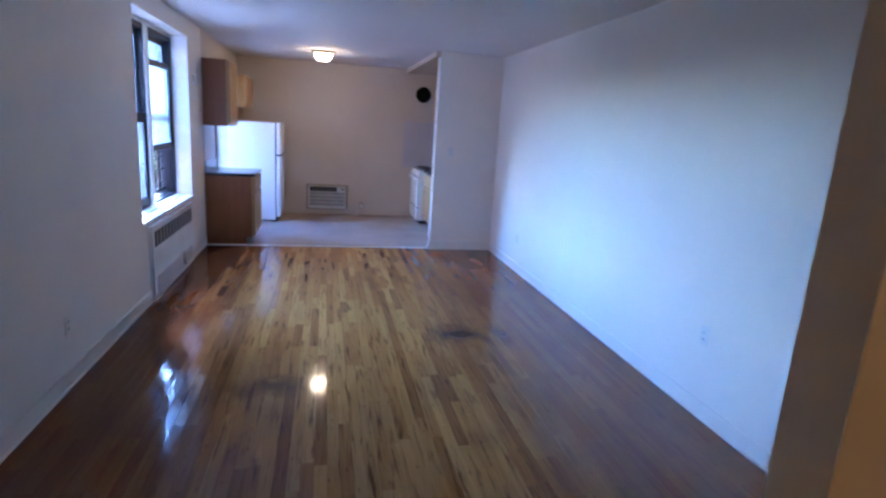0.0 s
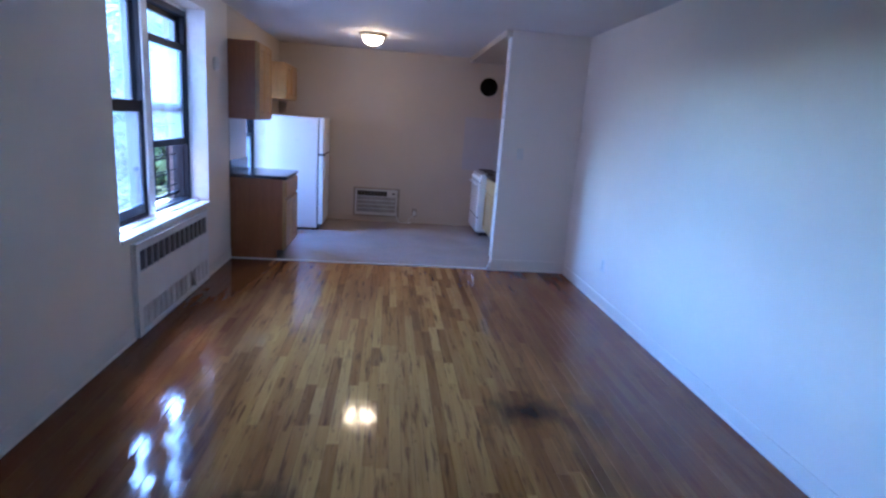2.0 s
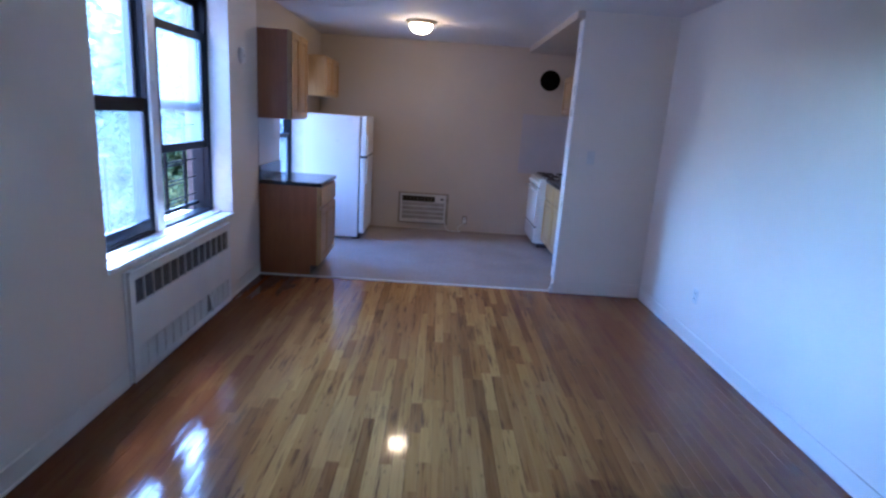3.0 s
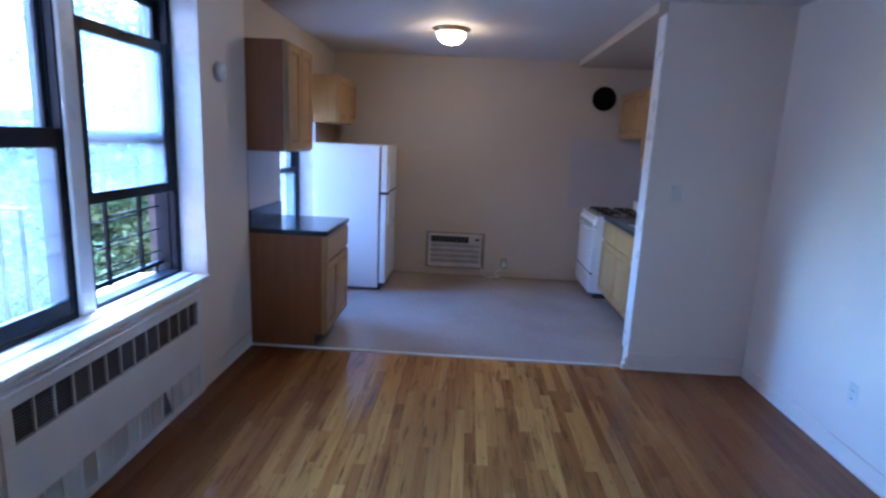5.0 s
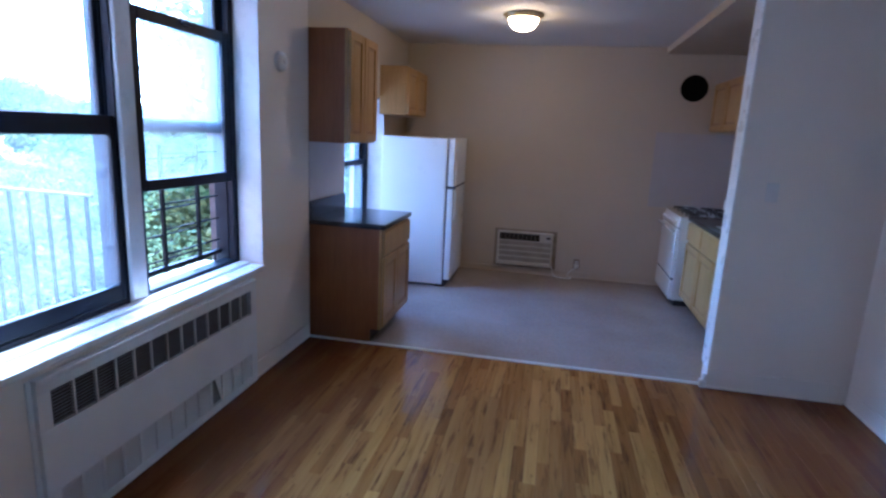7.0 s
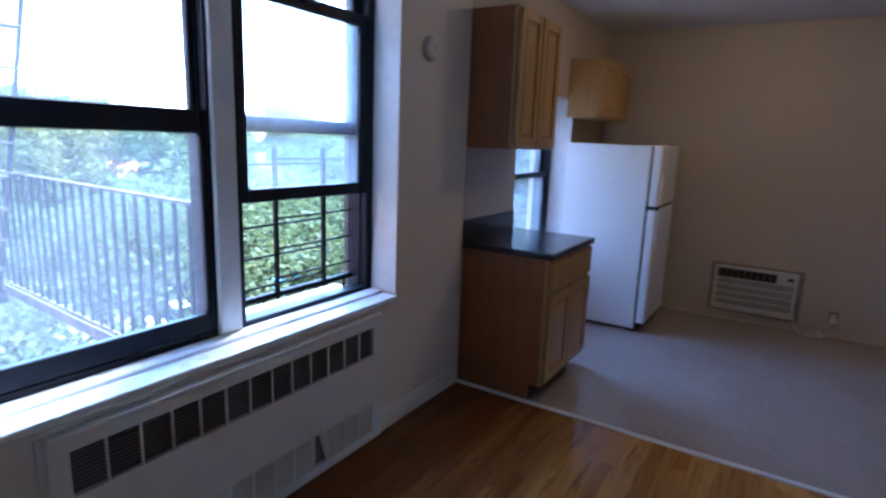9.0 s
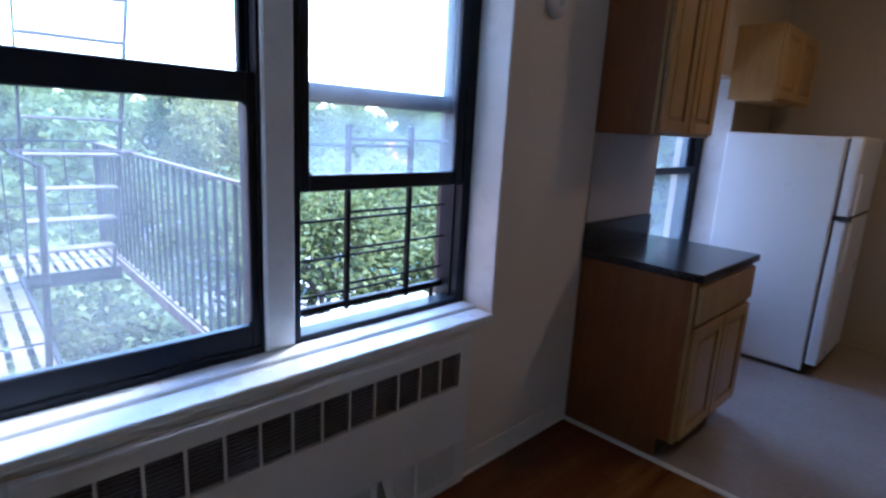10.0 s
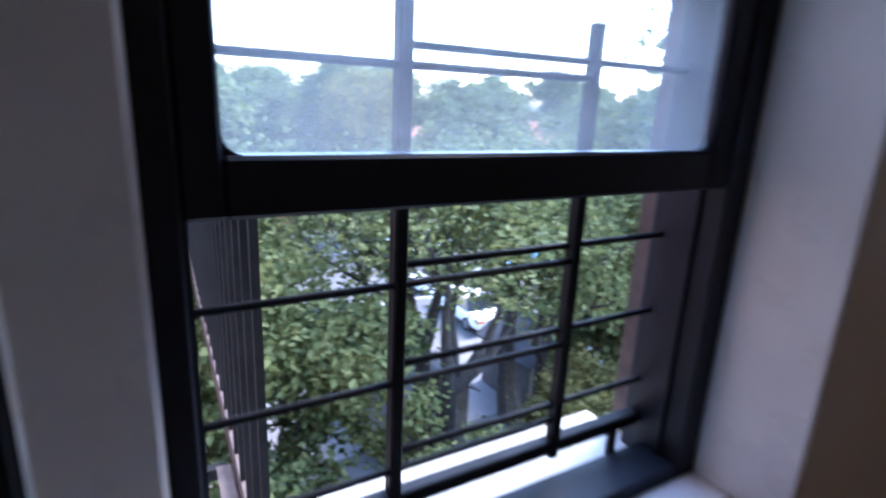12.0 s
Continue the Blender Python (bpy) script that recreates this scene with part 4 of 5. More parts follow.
setting("backsplash_north", boxes(((2.815, NORTH - 0.006, 0.90), (EAST - 0.008, NORTH - 0.0005, 1.712))), "bluewhite", "pale blue-white backsplash panel behind the stove", "backsplash")
setting("backsplash_east", boxes(((EAST - 0.006, 0.102, 1.021), (EAST - 0.0005, NORTH - 0.008, 1.468))), "bluewhite", "pale blue-white backsplash panel over the worktop", "backsplash")
setting("backsplash_west", boxes(((0.0005, 0.004, 1.054), (0.006, 0.688, 1.486))), "bluewhite", "pale blue-white backsplash panel beside the window", "backsplash")
mnt = Kit("cable_bundle", (3.5, 2.3, 2.2), "small black cable bundle lying on the wall cabinet", "cable")
bm = bmesh.new()
tube(bm, (3.40, 2.10, 2.231), (3.42, 2.36, 2.237), 0.006, n=6)
tube(bm, (3.42, 2.36, 2.237), (3.46, 2.20, 2.250), 0.006, n=6)
tube(bm, (3.40, 2.22, 2.231), (3.50, 2.30, 2.240), 0.008, n=6)
mnt.add("cable", bm, "blackplastic")


# ---- outside: the wing, the fire escape and the street ----
GROUND = -9.0
UX, UY = -0.99905, 0.0436  # along the wing, away from the window
VX, VY = -0.0436, -0.99905  # towards the wing's wall
OX, OY = -1.10, -1.33
DECK = 0.28


def uv(u, v, z):
    return Vector((OX + u * UX + v * VX, OY + u * UY + v * VY, z))


FRAME = Matrix(((UX, VX, 0, OX), (UY, VY, 0, OY), (0, 0, 1, 0), (0, 0, 0, 1)))


class OutKit(Kit):
    """As Kit, with boxes given along the wing (u away, v towards the wall, z up)."""

    def __init__(self, name, u, v, z, label, category, group="", kind=""):
        self.root, self.at = thing(name, uv(u, v, z), label, category, group, kind), uv(u, v, z)

    def add(self, name, bm, material, label="", parent=None, smooth=False):
        bmesh.ops.transform(bm, verts=bm.verts, matrix=FRAME)
        bmesh.ops.translate(bm, verts=bm.verts, vec=-self.at)
        return part(name, bm, M[material], parent or self.root, label, smooth)


WV = 1.14  # the wing's wall face
RAIL = 1.19  # top of the railing
fe = OutKit("fire_escape", 1.0, 0.5, DECK, "weathered iron fire escape with slatted deck and steep stair", "fire escape")
# deck slats: a strip along the wall, a landing at the far end and one at the window
for v0 in (0.645, 0.735, 0.825, 0.915, 1.005):
    for u0, u1 in ((0.12, 0.74), (0.77, 1.38), (1.41, 2.02), (2.05, 2.50), (2.53, 2.97)):
        fe.box("slat", (u0, v0, DECK - 0.01), (u1, v0 + 0.060, DECK), "slat")
for k in range(9):
    v0 = 0.0 + k * 0.069
    fe.box("slat", (2.20, v0, DECK - 0.01), (2.57, v0 + 0.042, DECK), "slat")
    fe.box("slat", (2.60, v0, DECK - 0.01), (2.97, v0 + 0.042, DECK), "slat")
for k in range(13):
    v0 = -0.02 + k * 0.082
    fe.box("slat", (-0.55, v0, DECK - 0.01), (0.08, v0 + 0.048, DECK), "slat")
for u in (0.10, 0.755, 1.395, 2.035, 2.515, 2.985):
    fe.box("cross_bar", (u - 0.015, 0.63 if 0.2 < u < 2.1 else 0.0, DECK - 0.05), (u + 0.015, 1.10, DECK - 0.012), "iron")
fe.box("edge_angle", (0.10, 0.618, DECK - 0.075), (2.19, 0.633, DECK + 0.002), "iron")
fe.box("edge_angle", (2.18, 0.0, DECK - 0.10), (2.196, 0.618, DECK + 0.004), "iron")
fe.box("edge_angle", (-0.56, -0.035, DECK - 0.06), (3.0, -0.022, DECK + 0.012), "slat")
# railing along the open side and across the far end
fe.box("top_rail", (-0.50, -0.045, RAIL - 0.015), (3.0, -0.015, RAIL), "slat", 0.002)
fe.box("bottom_rail", (-0.50, -0.04, DECK + 0.035), (3.0, -0.02, DECK + 0.05), "slat", 0.002)
bal_me = None
for k in range(27):
    u = -0.46 + k * 0.129
    if bal_me is None:
        ob = fe.add("baluster", boxes(((u - 0.008, -0.038, DECK + 0.05), (u + 0.008, -0.022, RAIL - 0.014))), "iron")
        bal_me, u_first = ob.data, u
    else:
        ob = new("baluster", bal_me)
        ob.parent = fe.root
        ob.location = Vector((UX, UY, 0)) * (u - u_first)
fe.box("post", (2.975, -0.05, DECK - 0.05), (3.015, -0.01, RAIL + 0.02), "iron", 0.002)
fe.box("end_rail", (2.985, -0.03, RAIL - 0.005), (3.005, 1.08, RAIL + 0.010), "iron")
fe.box("end_rail", (2.985, -0.03, 0.66), (3.005, 1.08, 0.672), "iron")
for k in range(5):
    v = 0.20 + k * 0.21
    fe.box("baluster", (2.989, v - 0.006, DECK), (3.001, v + 0.006, RAIL - 0.004), "iron")
# handrail beside the stair opening, its post and the bar across the stair
fe.add("handrail", tube(tube(bmesh.new(), (0.18, 0.70, DECK), (0.10, 0.66, 1.235), 0.014, n=8), (0.10, 0.66, 1.235), (1.60, 0.66, 1.205), 0.009, n=8), "iron", smooth=True)
fe.box("cross_rail", (1.59, -0.03, 1.198), (1.61, 0.67, 1.212), "slat")
# steep stair to the storey above
STAIR = -0.50  # run for each metre of rise, towards the window
for v0 in (0.055, 0.585):
    bm = bmesh.new()
    prof = [(2.10, DECK), (2.17, DECK), (2.17 + STAIR * 2.9, DECK + 2.9), (2.10 + STAIR * 2.9, DECK + 2.9)]
    fc = bm.faces.new([bm.verts.new((pu, v0, pz)) for pu, pz in prof])
    ex = bmesh.ops.extrude_face_region(bm, geom=[fc])
    bmesh.ops.translate(bm, verts=[q for q in ex["geom"] if isinstance(q, bmesh.types.BMVert)], vec=(0, 0.012, 0))
    fe.add("stringer", bm, "iron")
for k in range(11):
    z = DECK + 0.21 + k * 0.228
    u = 2.135 + STAIR * (z - DECK)
    fe.box("tread", (u - 0.075, 0.068, z - 0.007), (u + 0.075, 0.584, z + 0.007), "slat", 0.003)
pot = OutKit("plant_pot", 2.82, 0.93, DECK, "empty blue-grey glazed plant pot on the fire escape", "plant pot")
pc = (2.82, 0.93, DECK)
pot.add("body", lathe(bmesh.new(), [(0.085, 0.0), (0.095, 0.01), (0.118, 0.20), (0.135, 0.285), (0.148, 0.288), (0.150, 0.325), (0.138, 0.328), (0.128, 0.28), (0.105, 0.22), (0.0001, 0.215)], 28, pc), "pot", smooth=True)
pot.add("soil", lathe(bmesh.new(), [(0.112, 0.222), (0.06, 0.235), (0.0001, 0.232)], 20, pc), "bark")

wing = OutKit("wall_wing", 1.0, WV, GROUND, "red brick wing wall with windows beyond the fire escape", "wall", kind="structure")
WU1 = 9.0
BAY = 0.72  # face of the bay at the wing's far end
openings = [(1.90, 2.80, 0.62, 2.15), (4.80, 5.70, 0.62, 2.15), (1.90, 2.80, -2.3, -0.8), (4.80, 5.70, -2.3, -0.8)]
cols = [-0.70, 1.90, 2.80, 4.80, 5.70, WU1]
rows_z = [GROUND, -2.3, -0.8, 0.62, 2.15, 6.5]
bm = bmesh.new()
for a, b in zip(cols, cols[1:]):
    for c, d in zip(rows_z, rows_z[1:]):
        if any(abs(a - o[0]) < 0.01 and abs(c - o[2]) < 0.01 for o in openings):
            continue
        box(bm, (a, WV + 0.012, c), (b, WV + 0.30, d))
box(bm, (WU1, BAY, GROUND), (WU1 + 1.2, WV + 0.30, 6.5))
wing.add("core", bm, "mortar")
for u0, u1, z0, z1 in openings:
    w = wing.add("window", boxes(((u0, WV + 0.12, z0), (u0 + 0.05, WV + 0.18, z1)), ((u1 - 0.05, WV + 0.12, z0), (u1, WV + 0.18, z1)), ((u0, WV + 0.12, z0), (u1, WV + 0.18, z0 + 0.05)), ((u0, WV + 0.12, z1 - 0.05), (u1, WV + 0.18, z1)), ((u0, WV + 0.12, (z0 + z1) / 2 - 0.025), (u1, WV + 0.18, (z0 + z1) / 2 + 0.025))), "frame", "dark double-hung window frame")
    wing.box("pane", (u0 + 0.04, WV + 0.15, z0 + 0.04), (u1 - 0.04, WV + 0.156, z1 - 0.04), "carglass", parent=w)
    wing.box("sill", (u0 - 0.08, WV - 0.06, z0 - 0.10), (u1 + 0.08, WV + 0.12, z0), "stone", 0.008, "pale stone sill")


# street, pavements and ground
def ground_box(name, lo, hi, mat, label, category):
    setting(name, boxes((lo, hi)), mat, label, category)


ground_box("ground", (-2500, -2500, GROUND - 1.0), (2500, 2500, GROUND - 0.15), "concrete", "pale worn ground around the building", "ground")
ground_box("yard", (-13.0, -60, GROUND - 0.2), (-0.4, 90, GROUND), "yard", "worn concrete yard below the window", "yard")
ground_box("pavement_near", (-18.5, -60, GROUND - 0.2), (-13.0, 90, GROUND + 0.002), "pave", "pale concrete pavement beside the yard", "pavement")
ground_box("car_park", (-24.0, -60, GROUND - 0.2), (-18.5, 90, GROUND - 0.004), "asphalt", "grey asphalt strip with parked cars", "road")
ground_box("kerb_near", (-24.15, -60, GROUND - 0.2), (-24.0, 90, GROUND + 0.006), "kerb", "granite kerb", "kerb")
ground_box("road", (-34.0, -60, GROUND - 0.3), (-24.15, 90, GROUND - 0.13), "asphalt", "grey asphalt street", "road")
ground_box("kerb_far", (-34.15, -60, GROUND - 0.2), (-34.0, 90, GROUND + 0.006), "kerb", "granite kerb", "kerb")
ground_box("pavement_far", (-38.0, -60, GROUND - 0.2), (-34.15, 90, GROUND + 0.002), "pave", "pale concrete pavement", "pavement")


def car(at, heading, mat, label):
    kit = Kit("car", (0, 0, 0), label, "car", "parked cars")
    bm = box(bmesh.new(), (-0.88, -2.25, 0.32), (0.88, 2.25, 0.86), 0.10, 3)
    kit.add("body", bm, mat, smooth=False)
    bm = box(bmesh.new(), (-0.80, -1.35, 0.84), (0.80, 1.25, 1.42), 0.06, 2)
    for v in bm.verts:
        if v.co.z > 1.1:
            v.co.x *= 0.82
            v.co.y *= 0.70
    kit.add("cabin", bm, "carglass")
    bm = box(bmesh.new(), (-0.66, -0.92, 1.405), (0.66, 0.86, 1.45), 0.02, 2)
    kit.add("roof", bm, mat)
    for x in (-0.80, 0.80):
        for y in (-1.40, 1.42):
            w = kit.add("wheel", tube(bmesh.new(), (x - 0.10, y, 0.32), (x + 0.10, y, 0.32), 0.32, n=20), "tyre")
            kit.add("rim", tube(bmesh.new(), (x - 0.105, y, 0.32), (x + 0.105, y, 0.32), 0.19, n=14), "steel", parent=w)
    for x in (-0.62, 0.62):
        kit.box("headlight", (x - 0.16, 2.22, 0.60), (x + 0.16, 2.27, 0.74), "steel", 0.02)
        kit.box("tail_light", (x - 0.16, -2.27, 0.62), (x + 0.16, -2.22, 0.76), "lens", 0.02)
    kit.root.matrix_basis = pose(at[0], at[1], at[2], 0, 0, heading)
    return kit.root


cz = GROUND - 0.13
car((-25.4, 14.0, cz), 0, "carwhite", "white saloon car parked along the kerb")
car((-25.4, 20.2, cz), 0, "carsilver", "silver saloon car parked along the kerb")
car((-25.4, 26.4, cz), 0, "carblue", "dark blue saloon car parked along the kerb")
car((-32.8, 16.0, cz), 180, "carwhite", "white saloon car parked across the street")
car((-32.8, 22.0, cz), 180, "carsilver", "silver saloon car parked across the street")
car((-32.8, 28.4, cz), 180, "carblack", "black saloon car parked across the street")
car((-32.8, 4.0, cz), 180, "carwhite", "white saloon car parked opposite the yard")

for cx, cy, cm, cl in ((-20.6, 8.4, "carwhite", "white saloon car parked on the asphalt strip"), (-20.8, 12.4, "carwhite", "white saloon car beside the blue tarpaulin"), (-20.6, 22.6, "carsilver", "silver saloon car on the asphalt strip"), (-20.4, 4.4, "carblue", "dark blue saloon car on the asphalt strip")):
    car((cx, cy, GROUND - 0.004), 90, cm, cl)

tp = Kit("blue_tarpaulin", (-22.4, 17.0, GROUND), "bright blue tarpaulin draped over a frame", "tarpaulin")
bm = bmesh.new()
bmesh.ops.create_grid(bm, x_segments=12, y_segments=12, size=1.0, matrix=Matrix.Translation((-22.4, 17.0, GROUND + 2.5)) @ Matrix.Diagonal((1.1, 2.0, 1, 1)))
for v in bm.verts:
    v.co.z -= 0.55 * abs(v.co.x + 22.4) ** 1.5 - 0.12 * math.sin(3 * v.co.y)
tp.add("sheet", bm, "tarp", smooth=True)
for x in (-23.4, -21.4):
    for y in (15.1, 18.9):
        tp.add("pole", tube(bmesh.new(), (x, y, GROUND), (x, y, GROUND + 1.92), 0.03, n=8), "steel")

hv = Kit("condenser_unit", (-22.0, -0.85, GROUND), "white condenser unit in the yard", "condenser")
hv.box("case", (-22.5, -1.35, GROUND + 0.1), (-21.5, -0.35, GROUND + 1.0), "carwhite", 0.04)
hv.add("fan_ring", lathe(bmesh.new(), [(0.36, 0.0), (0.36, 0.04), (0.30, 0.04), (0.29, 0.01), (0.0001, 0.012)], 28, (-22.0, -0.85, GROUND + 1.001)), "blackplastic")
hv.add("feet", boxes(((-22.45, -1.3, GROUND), (-22.3, -0.4, GROUND + 0.1)), ((-21.7, -1.3, GROUND), (-21.55, -0.4, GROUND + 0.1))), "iron")


def house(x, y, w, d, h, mat, label):
    """Flat-fronted house facing the street (+x) with a low pitched roof and rows of windows."""
    kit = Kit("house", (x, y, GROUND), label, "house", "houses across the street")
    kit.box("wall", (x - d, y - w / 2, GROUND - 0.2), (x, y + w / 2, GROUND + h), mat)
    bm = bmesh.new()
    r0 = [(x - d - 0.3, y - w / 2 - 0.3), (x + 0.3, y - w / 2 - 0.3), (x + 0.3, y + w / 2 + 0.3), (x - d - 0.3, y + w / 2 + 0.3)]
    base = [bm.verts.new((a, b, GROUND + h)) for a, b in r0]
    ridge = [bm.verts.new((x - d / 2, y - w / 2 - 0.3, GROUND + h + 2.2)), bm.verts.new((x - d / 2, y + w / 2 + 0.3, GROUND + h + 2.2))]
    bm.faces.new(base[::-1])
    bm.faces.new((base[1], base[2], ridge[1], ridge[0]))
    bm.faces.new((base[3], base[0], ridge[0], ridge[1]))
    bm.faces.new((base[0], base[1], ridge[0]))
    bm.faces.new((base[2], base[3], ridge[1]))
    rf = kit.add("roof", bm, "roof")
    kit.box("chimney", (x - d / 2 - 0.4, y + w / 4, GROUND + h + 1.2), (x - d / 2 + 0.3, y + w / 4 + 0.7, GROUND + h + 3.0), mat, parent=rf)
    n = int(w // 2.6)
    for s in range(int(h // 3)):
        for i in range(n):
            yy = y - w / 2 + (i + 0.5) * w / n
            zz = GROUND + 1.0 + s * 3.0
            wd = kit.add("window", boxes(((x - 0.02, yy - 0.55, zz), (x + 0.05, yy - 0.47, zz + 1.5)), ((x - 0.02, yy + 0.47, zz), (x + 0.05, yy + 0.55, zz + 1.5)), ((x - 0.02, yy - 0.47, zz), (x + 0.05, yy + 0.47, zz + 0.08)), ((x - 0.02, yy - 0.47, zz + 1.42), (x + 0.05, yy + 0.47, zz + 1.5))), "trim")
            kit.box("pane", (x + 0.005, yy - 0.47, zz + 0.08), (x + 0.02, yy + 0.47, zz + 1.42), "carglass", parent=wd)


house(-43, 26, 11, 9, 5.6, "red", "red brick house with a pitched red-brown roof")
house(-44, 42, 12, 9, 6.2, "mortar", "pale rendered house with a pitched roof")
house(-44, 4, 12, 9, 5.4, "red", "low red brick house behind street trees")
house(-54, 78, 16, 10, 10.5, "mortar", "pale three-storey house far down the street")


def shed(x0, x1, y0, y1, eaves, ridge, label):
    """Low outbuilding in the yard: walls, a felt roof with overhanging pitches, a ridge cap and a boarded door."""
    kit = Kit("shed", ((x0 + x1) / 2, (y0 + y1) / 2, GROUND), label, "shed", "sheds in the yard")
    ym = (y0 + y1) / 2
    bm = bmesh.new()
    ends = [[bm.verts.new((x, y, GROUND + z)) for y, z in ((y0, -0.1), (y1, -0.1), (y1, eaves), (ym, ridge - 0.08), (y0, eaves))] for x in (x0, x1)]
    bm.faces.new(ends[0][::-1])
    bm.faces.new(ends[1])
    for i in range(5):
        j = (i + 1) % 5
        bm.faces.new((ends[0][i], ends[0][j], ends[1][j], ends[1][i]))
    bmesh.ops.recalc_face_normals(bm, faces=bm.faces)
    kit.add("wall", bm, "shedwood")
    fall = (ridge - eaves) / ((y1 - y0) / 2)
    for side, ye in ((-1, y0 - 0.25), (1, y1 + 0.25)):
        bm = bmesh.new()
        ze = GROUND + eaves - fall * 0.25
        q = [[bm.verts.new((x, y, z + dz)) for y, z in ((ym, GROUND + ridge), (ye, ze)) for dz in (0.0, 0.07)] for x in (x0 - 0.2, x1 + 0.2)]
        for a, b in ((0, 1), (1, 3), (3, 2), (2, 0)):
            bm.faces.new((q[0][a], q[0][b], q[1][b], q[1][a]))
        for e in q:
            bm.faces.new((e[0], e[1], e[3], e[2]))
        bmesh.ops.recalc_face_normals(bm, faces=bm.faces)
        kit.add("roof_pitch", bm, "felt", "dark felt roof pitch")
    kit.box("ridge_cap", (x0 - 0.2, ym - 0.09, GROUND + ridge + 0.05), (x1 + 0.2, ym + 0.09, GROUND + ridge + 0.10), "felt", 0.01)
    kit.box("door", (x1, ym - 0.45, GROUND), (x1 + 0.05, ym + 0.45, GROUND + 1.95), "frame", 0.006, "dark boarded door")


shed(-15.2, -12.4, 9.6, 12.0, 2.0, 2.8, "low dark timber shed with a felt roof under trees")
shed(-16.6, -12.0, 4.3, 6.9, 2.0, 2.8, "long low dark timber shed with felt roof behind trees")


# ---- trees ----
def tree_meshes(seed, height, crown_r, crown_h, leaves, size, mat, fork=0.42, girth=0.022, reach=0.42):
    """Tapered trunk with forked limbs, and a crown of single folded leaves gathered in clumps round the limbs."""
    rng = random.Random(seed)
    bm = bmesh.new()
    tips = []

    def limb(a, d, length, r, depth):
        steps = 3
        p, q = Vector(a), Vector(d).normalized()
        for k in range(steps):
            q2 = (q + Vector((rng.uniform(-0.25, 0.25), rng.uniform(-0.25, 0.25), rng.uniform(-0.05, 0.22)))).normalized()
            e = p + q2 * (length / steps)
            ra, rb = r * (1 - 0.22 * k), r * (1 - 0.22 * (k + 1))
            tube(bm, p, e, ra, rb, 8 if r > 0.06 else 5)
            p, q = e, q2
            if depth >= 1:
                tips.append(p.copy())
        if depth < 3:
            for _ in range(rng.choice((2, 3, 3)) + (2 if depth == 0 else 0)):
                a_ = rng.uniform(0, 2 * math.pi)
                sp_ = rng.uniform(0.5, 1.1)
                nd = q + Vector((math.cos(a_) * sp_, math.sin(a_) * sp_, rng.uniform(-0.15, 0.5)))
                limb(p, nd, (height * reach if depth == 0 else length) * rng.uniform(0.55, 0.8), r * (0.42 if fork < 0.5 else 0.60), depth + 1)

    limb((0, 0, 0), (0.05, 0.02, 1), height * fork, height * girth, 0)
    trunk = mesh_of("trunk", bm, M["bark"])
    # keep the clump centres inside an uneven crown
    nrng = np.random.RandomState(seed)
    cz_ = height - crown_h * 0.5
    extra = []
    lobes = []
    for k in range(9):
        an = nrng.uniform(0, 2 * math.pi)
        rr = crown_r * nrng.uniform(0.25, 0.72)
        lobes.append((rr * math.cos(an), rr * math.sin(an), cz_ + crown_h * nrng.uniform(-0.42, 0.36), crown_r * nrng.uniform(0.30, 0.52)))
    lobes.append((0.0, 0.0, cz_ + crown_h * 0.30, crown_r * 0.42))
    while len(extra) < 190:
        lx, ly, lz, lr = lobes[len(extra) % len(lobes)]
        p = nrng.normal(0, 1, 3)
        p *= lr * nrng.uniform(0.55, 1.0) / np.linalg.norm(p)
        extra.append((lx + p[0], ly + p[1], lz + p[2] * 0.8))
    low = height - crown_h
    centres = np.array([tuple(t) for t in tips if t.z > low] + [e for e in extra if e[2] > low])
    pick = nrng.randint(0, len(centres), leaves)
    spread = nrng.normal(0, 1, (leaves, 3)) * np.array([0.27, 0.27, 0.18]) * (crown_r / 3.0)
    pos = centres[pick] + spread
    d1 = nrng.normal(0, 1, (leaves, 3))
    d1[:, 2] = d1[:, 2] * 0.5 - 0.25
    d1 /= np.linalg.norm(d1, axis=1)[:, None]
    d2 = np.cross(d1, nrng.normal(0, 1, (leaves, 3)))
    d2 /= np.linalg.norm(d2, axis=1)[:, None] + 1e-9
    nn = np.cross(d1, d2)
    s = size * nrng.uniform(0.6, 1.3, leaves)[:, None]
    v0, v2 = pos, pos + d1 * s * 2.0
    mid = pos + d1 * s * 0.9
    v1, v3 = mid + d2 * s * 0.62 + nn * s * 0.2, mid - d2 * s * 0.62 + nn * s * 0.2
    verts = np.stack([v0, v1, v2, v3], 1).reshape(-1, 3)
    base = np.arange(leaves) * 4
    faces = np.concatenate([np.stack([base, base + 1, base + 2], 1), np.stack([base, base + 2, base + 3], 1)])
    me = bpy.data.meshes.new("crown")
    me.from_pydata(verts.tolist(), [], faces.tolist())
    me.materials.append(M[mat])
    return trunk, me


KINDS = {
    "near": tree_meshes(3, 9.0, 3.4, 6.4, 19000, 0.125, "leaf"),
    "tall": tree_meshes(8, 11.0, 4.2, 7.5, 30000, 0.14, "leaf"),
    "sparse": tree_meshes(21, 9.5, 3.0, 3.6, 6500, 0.07, "leaf", 0.46, 0.040, 0.38),
    "gold": tree_meshes(15, 9.5, 3.6, 6.2, 25000, 0.13, "leafyellow"),
}


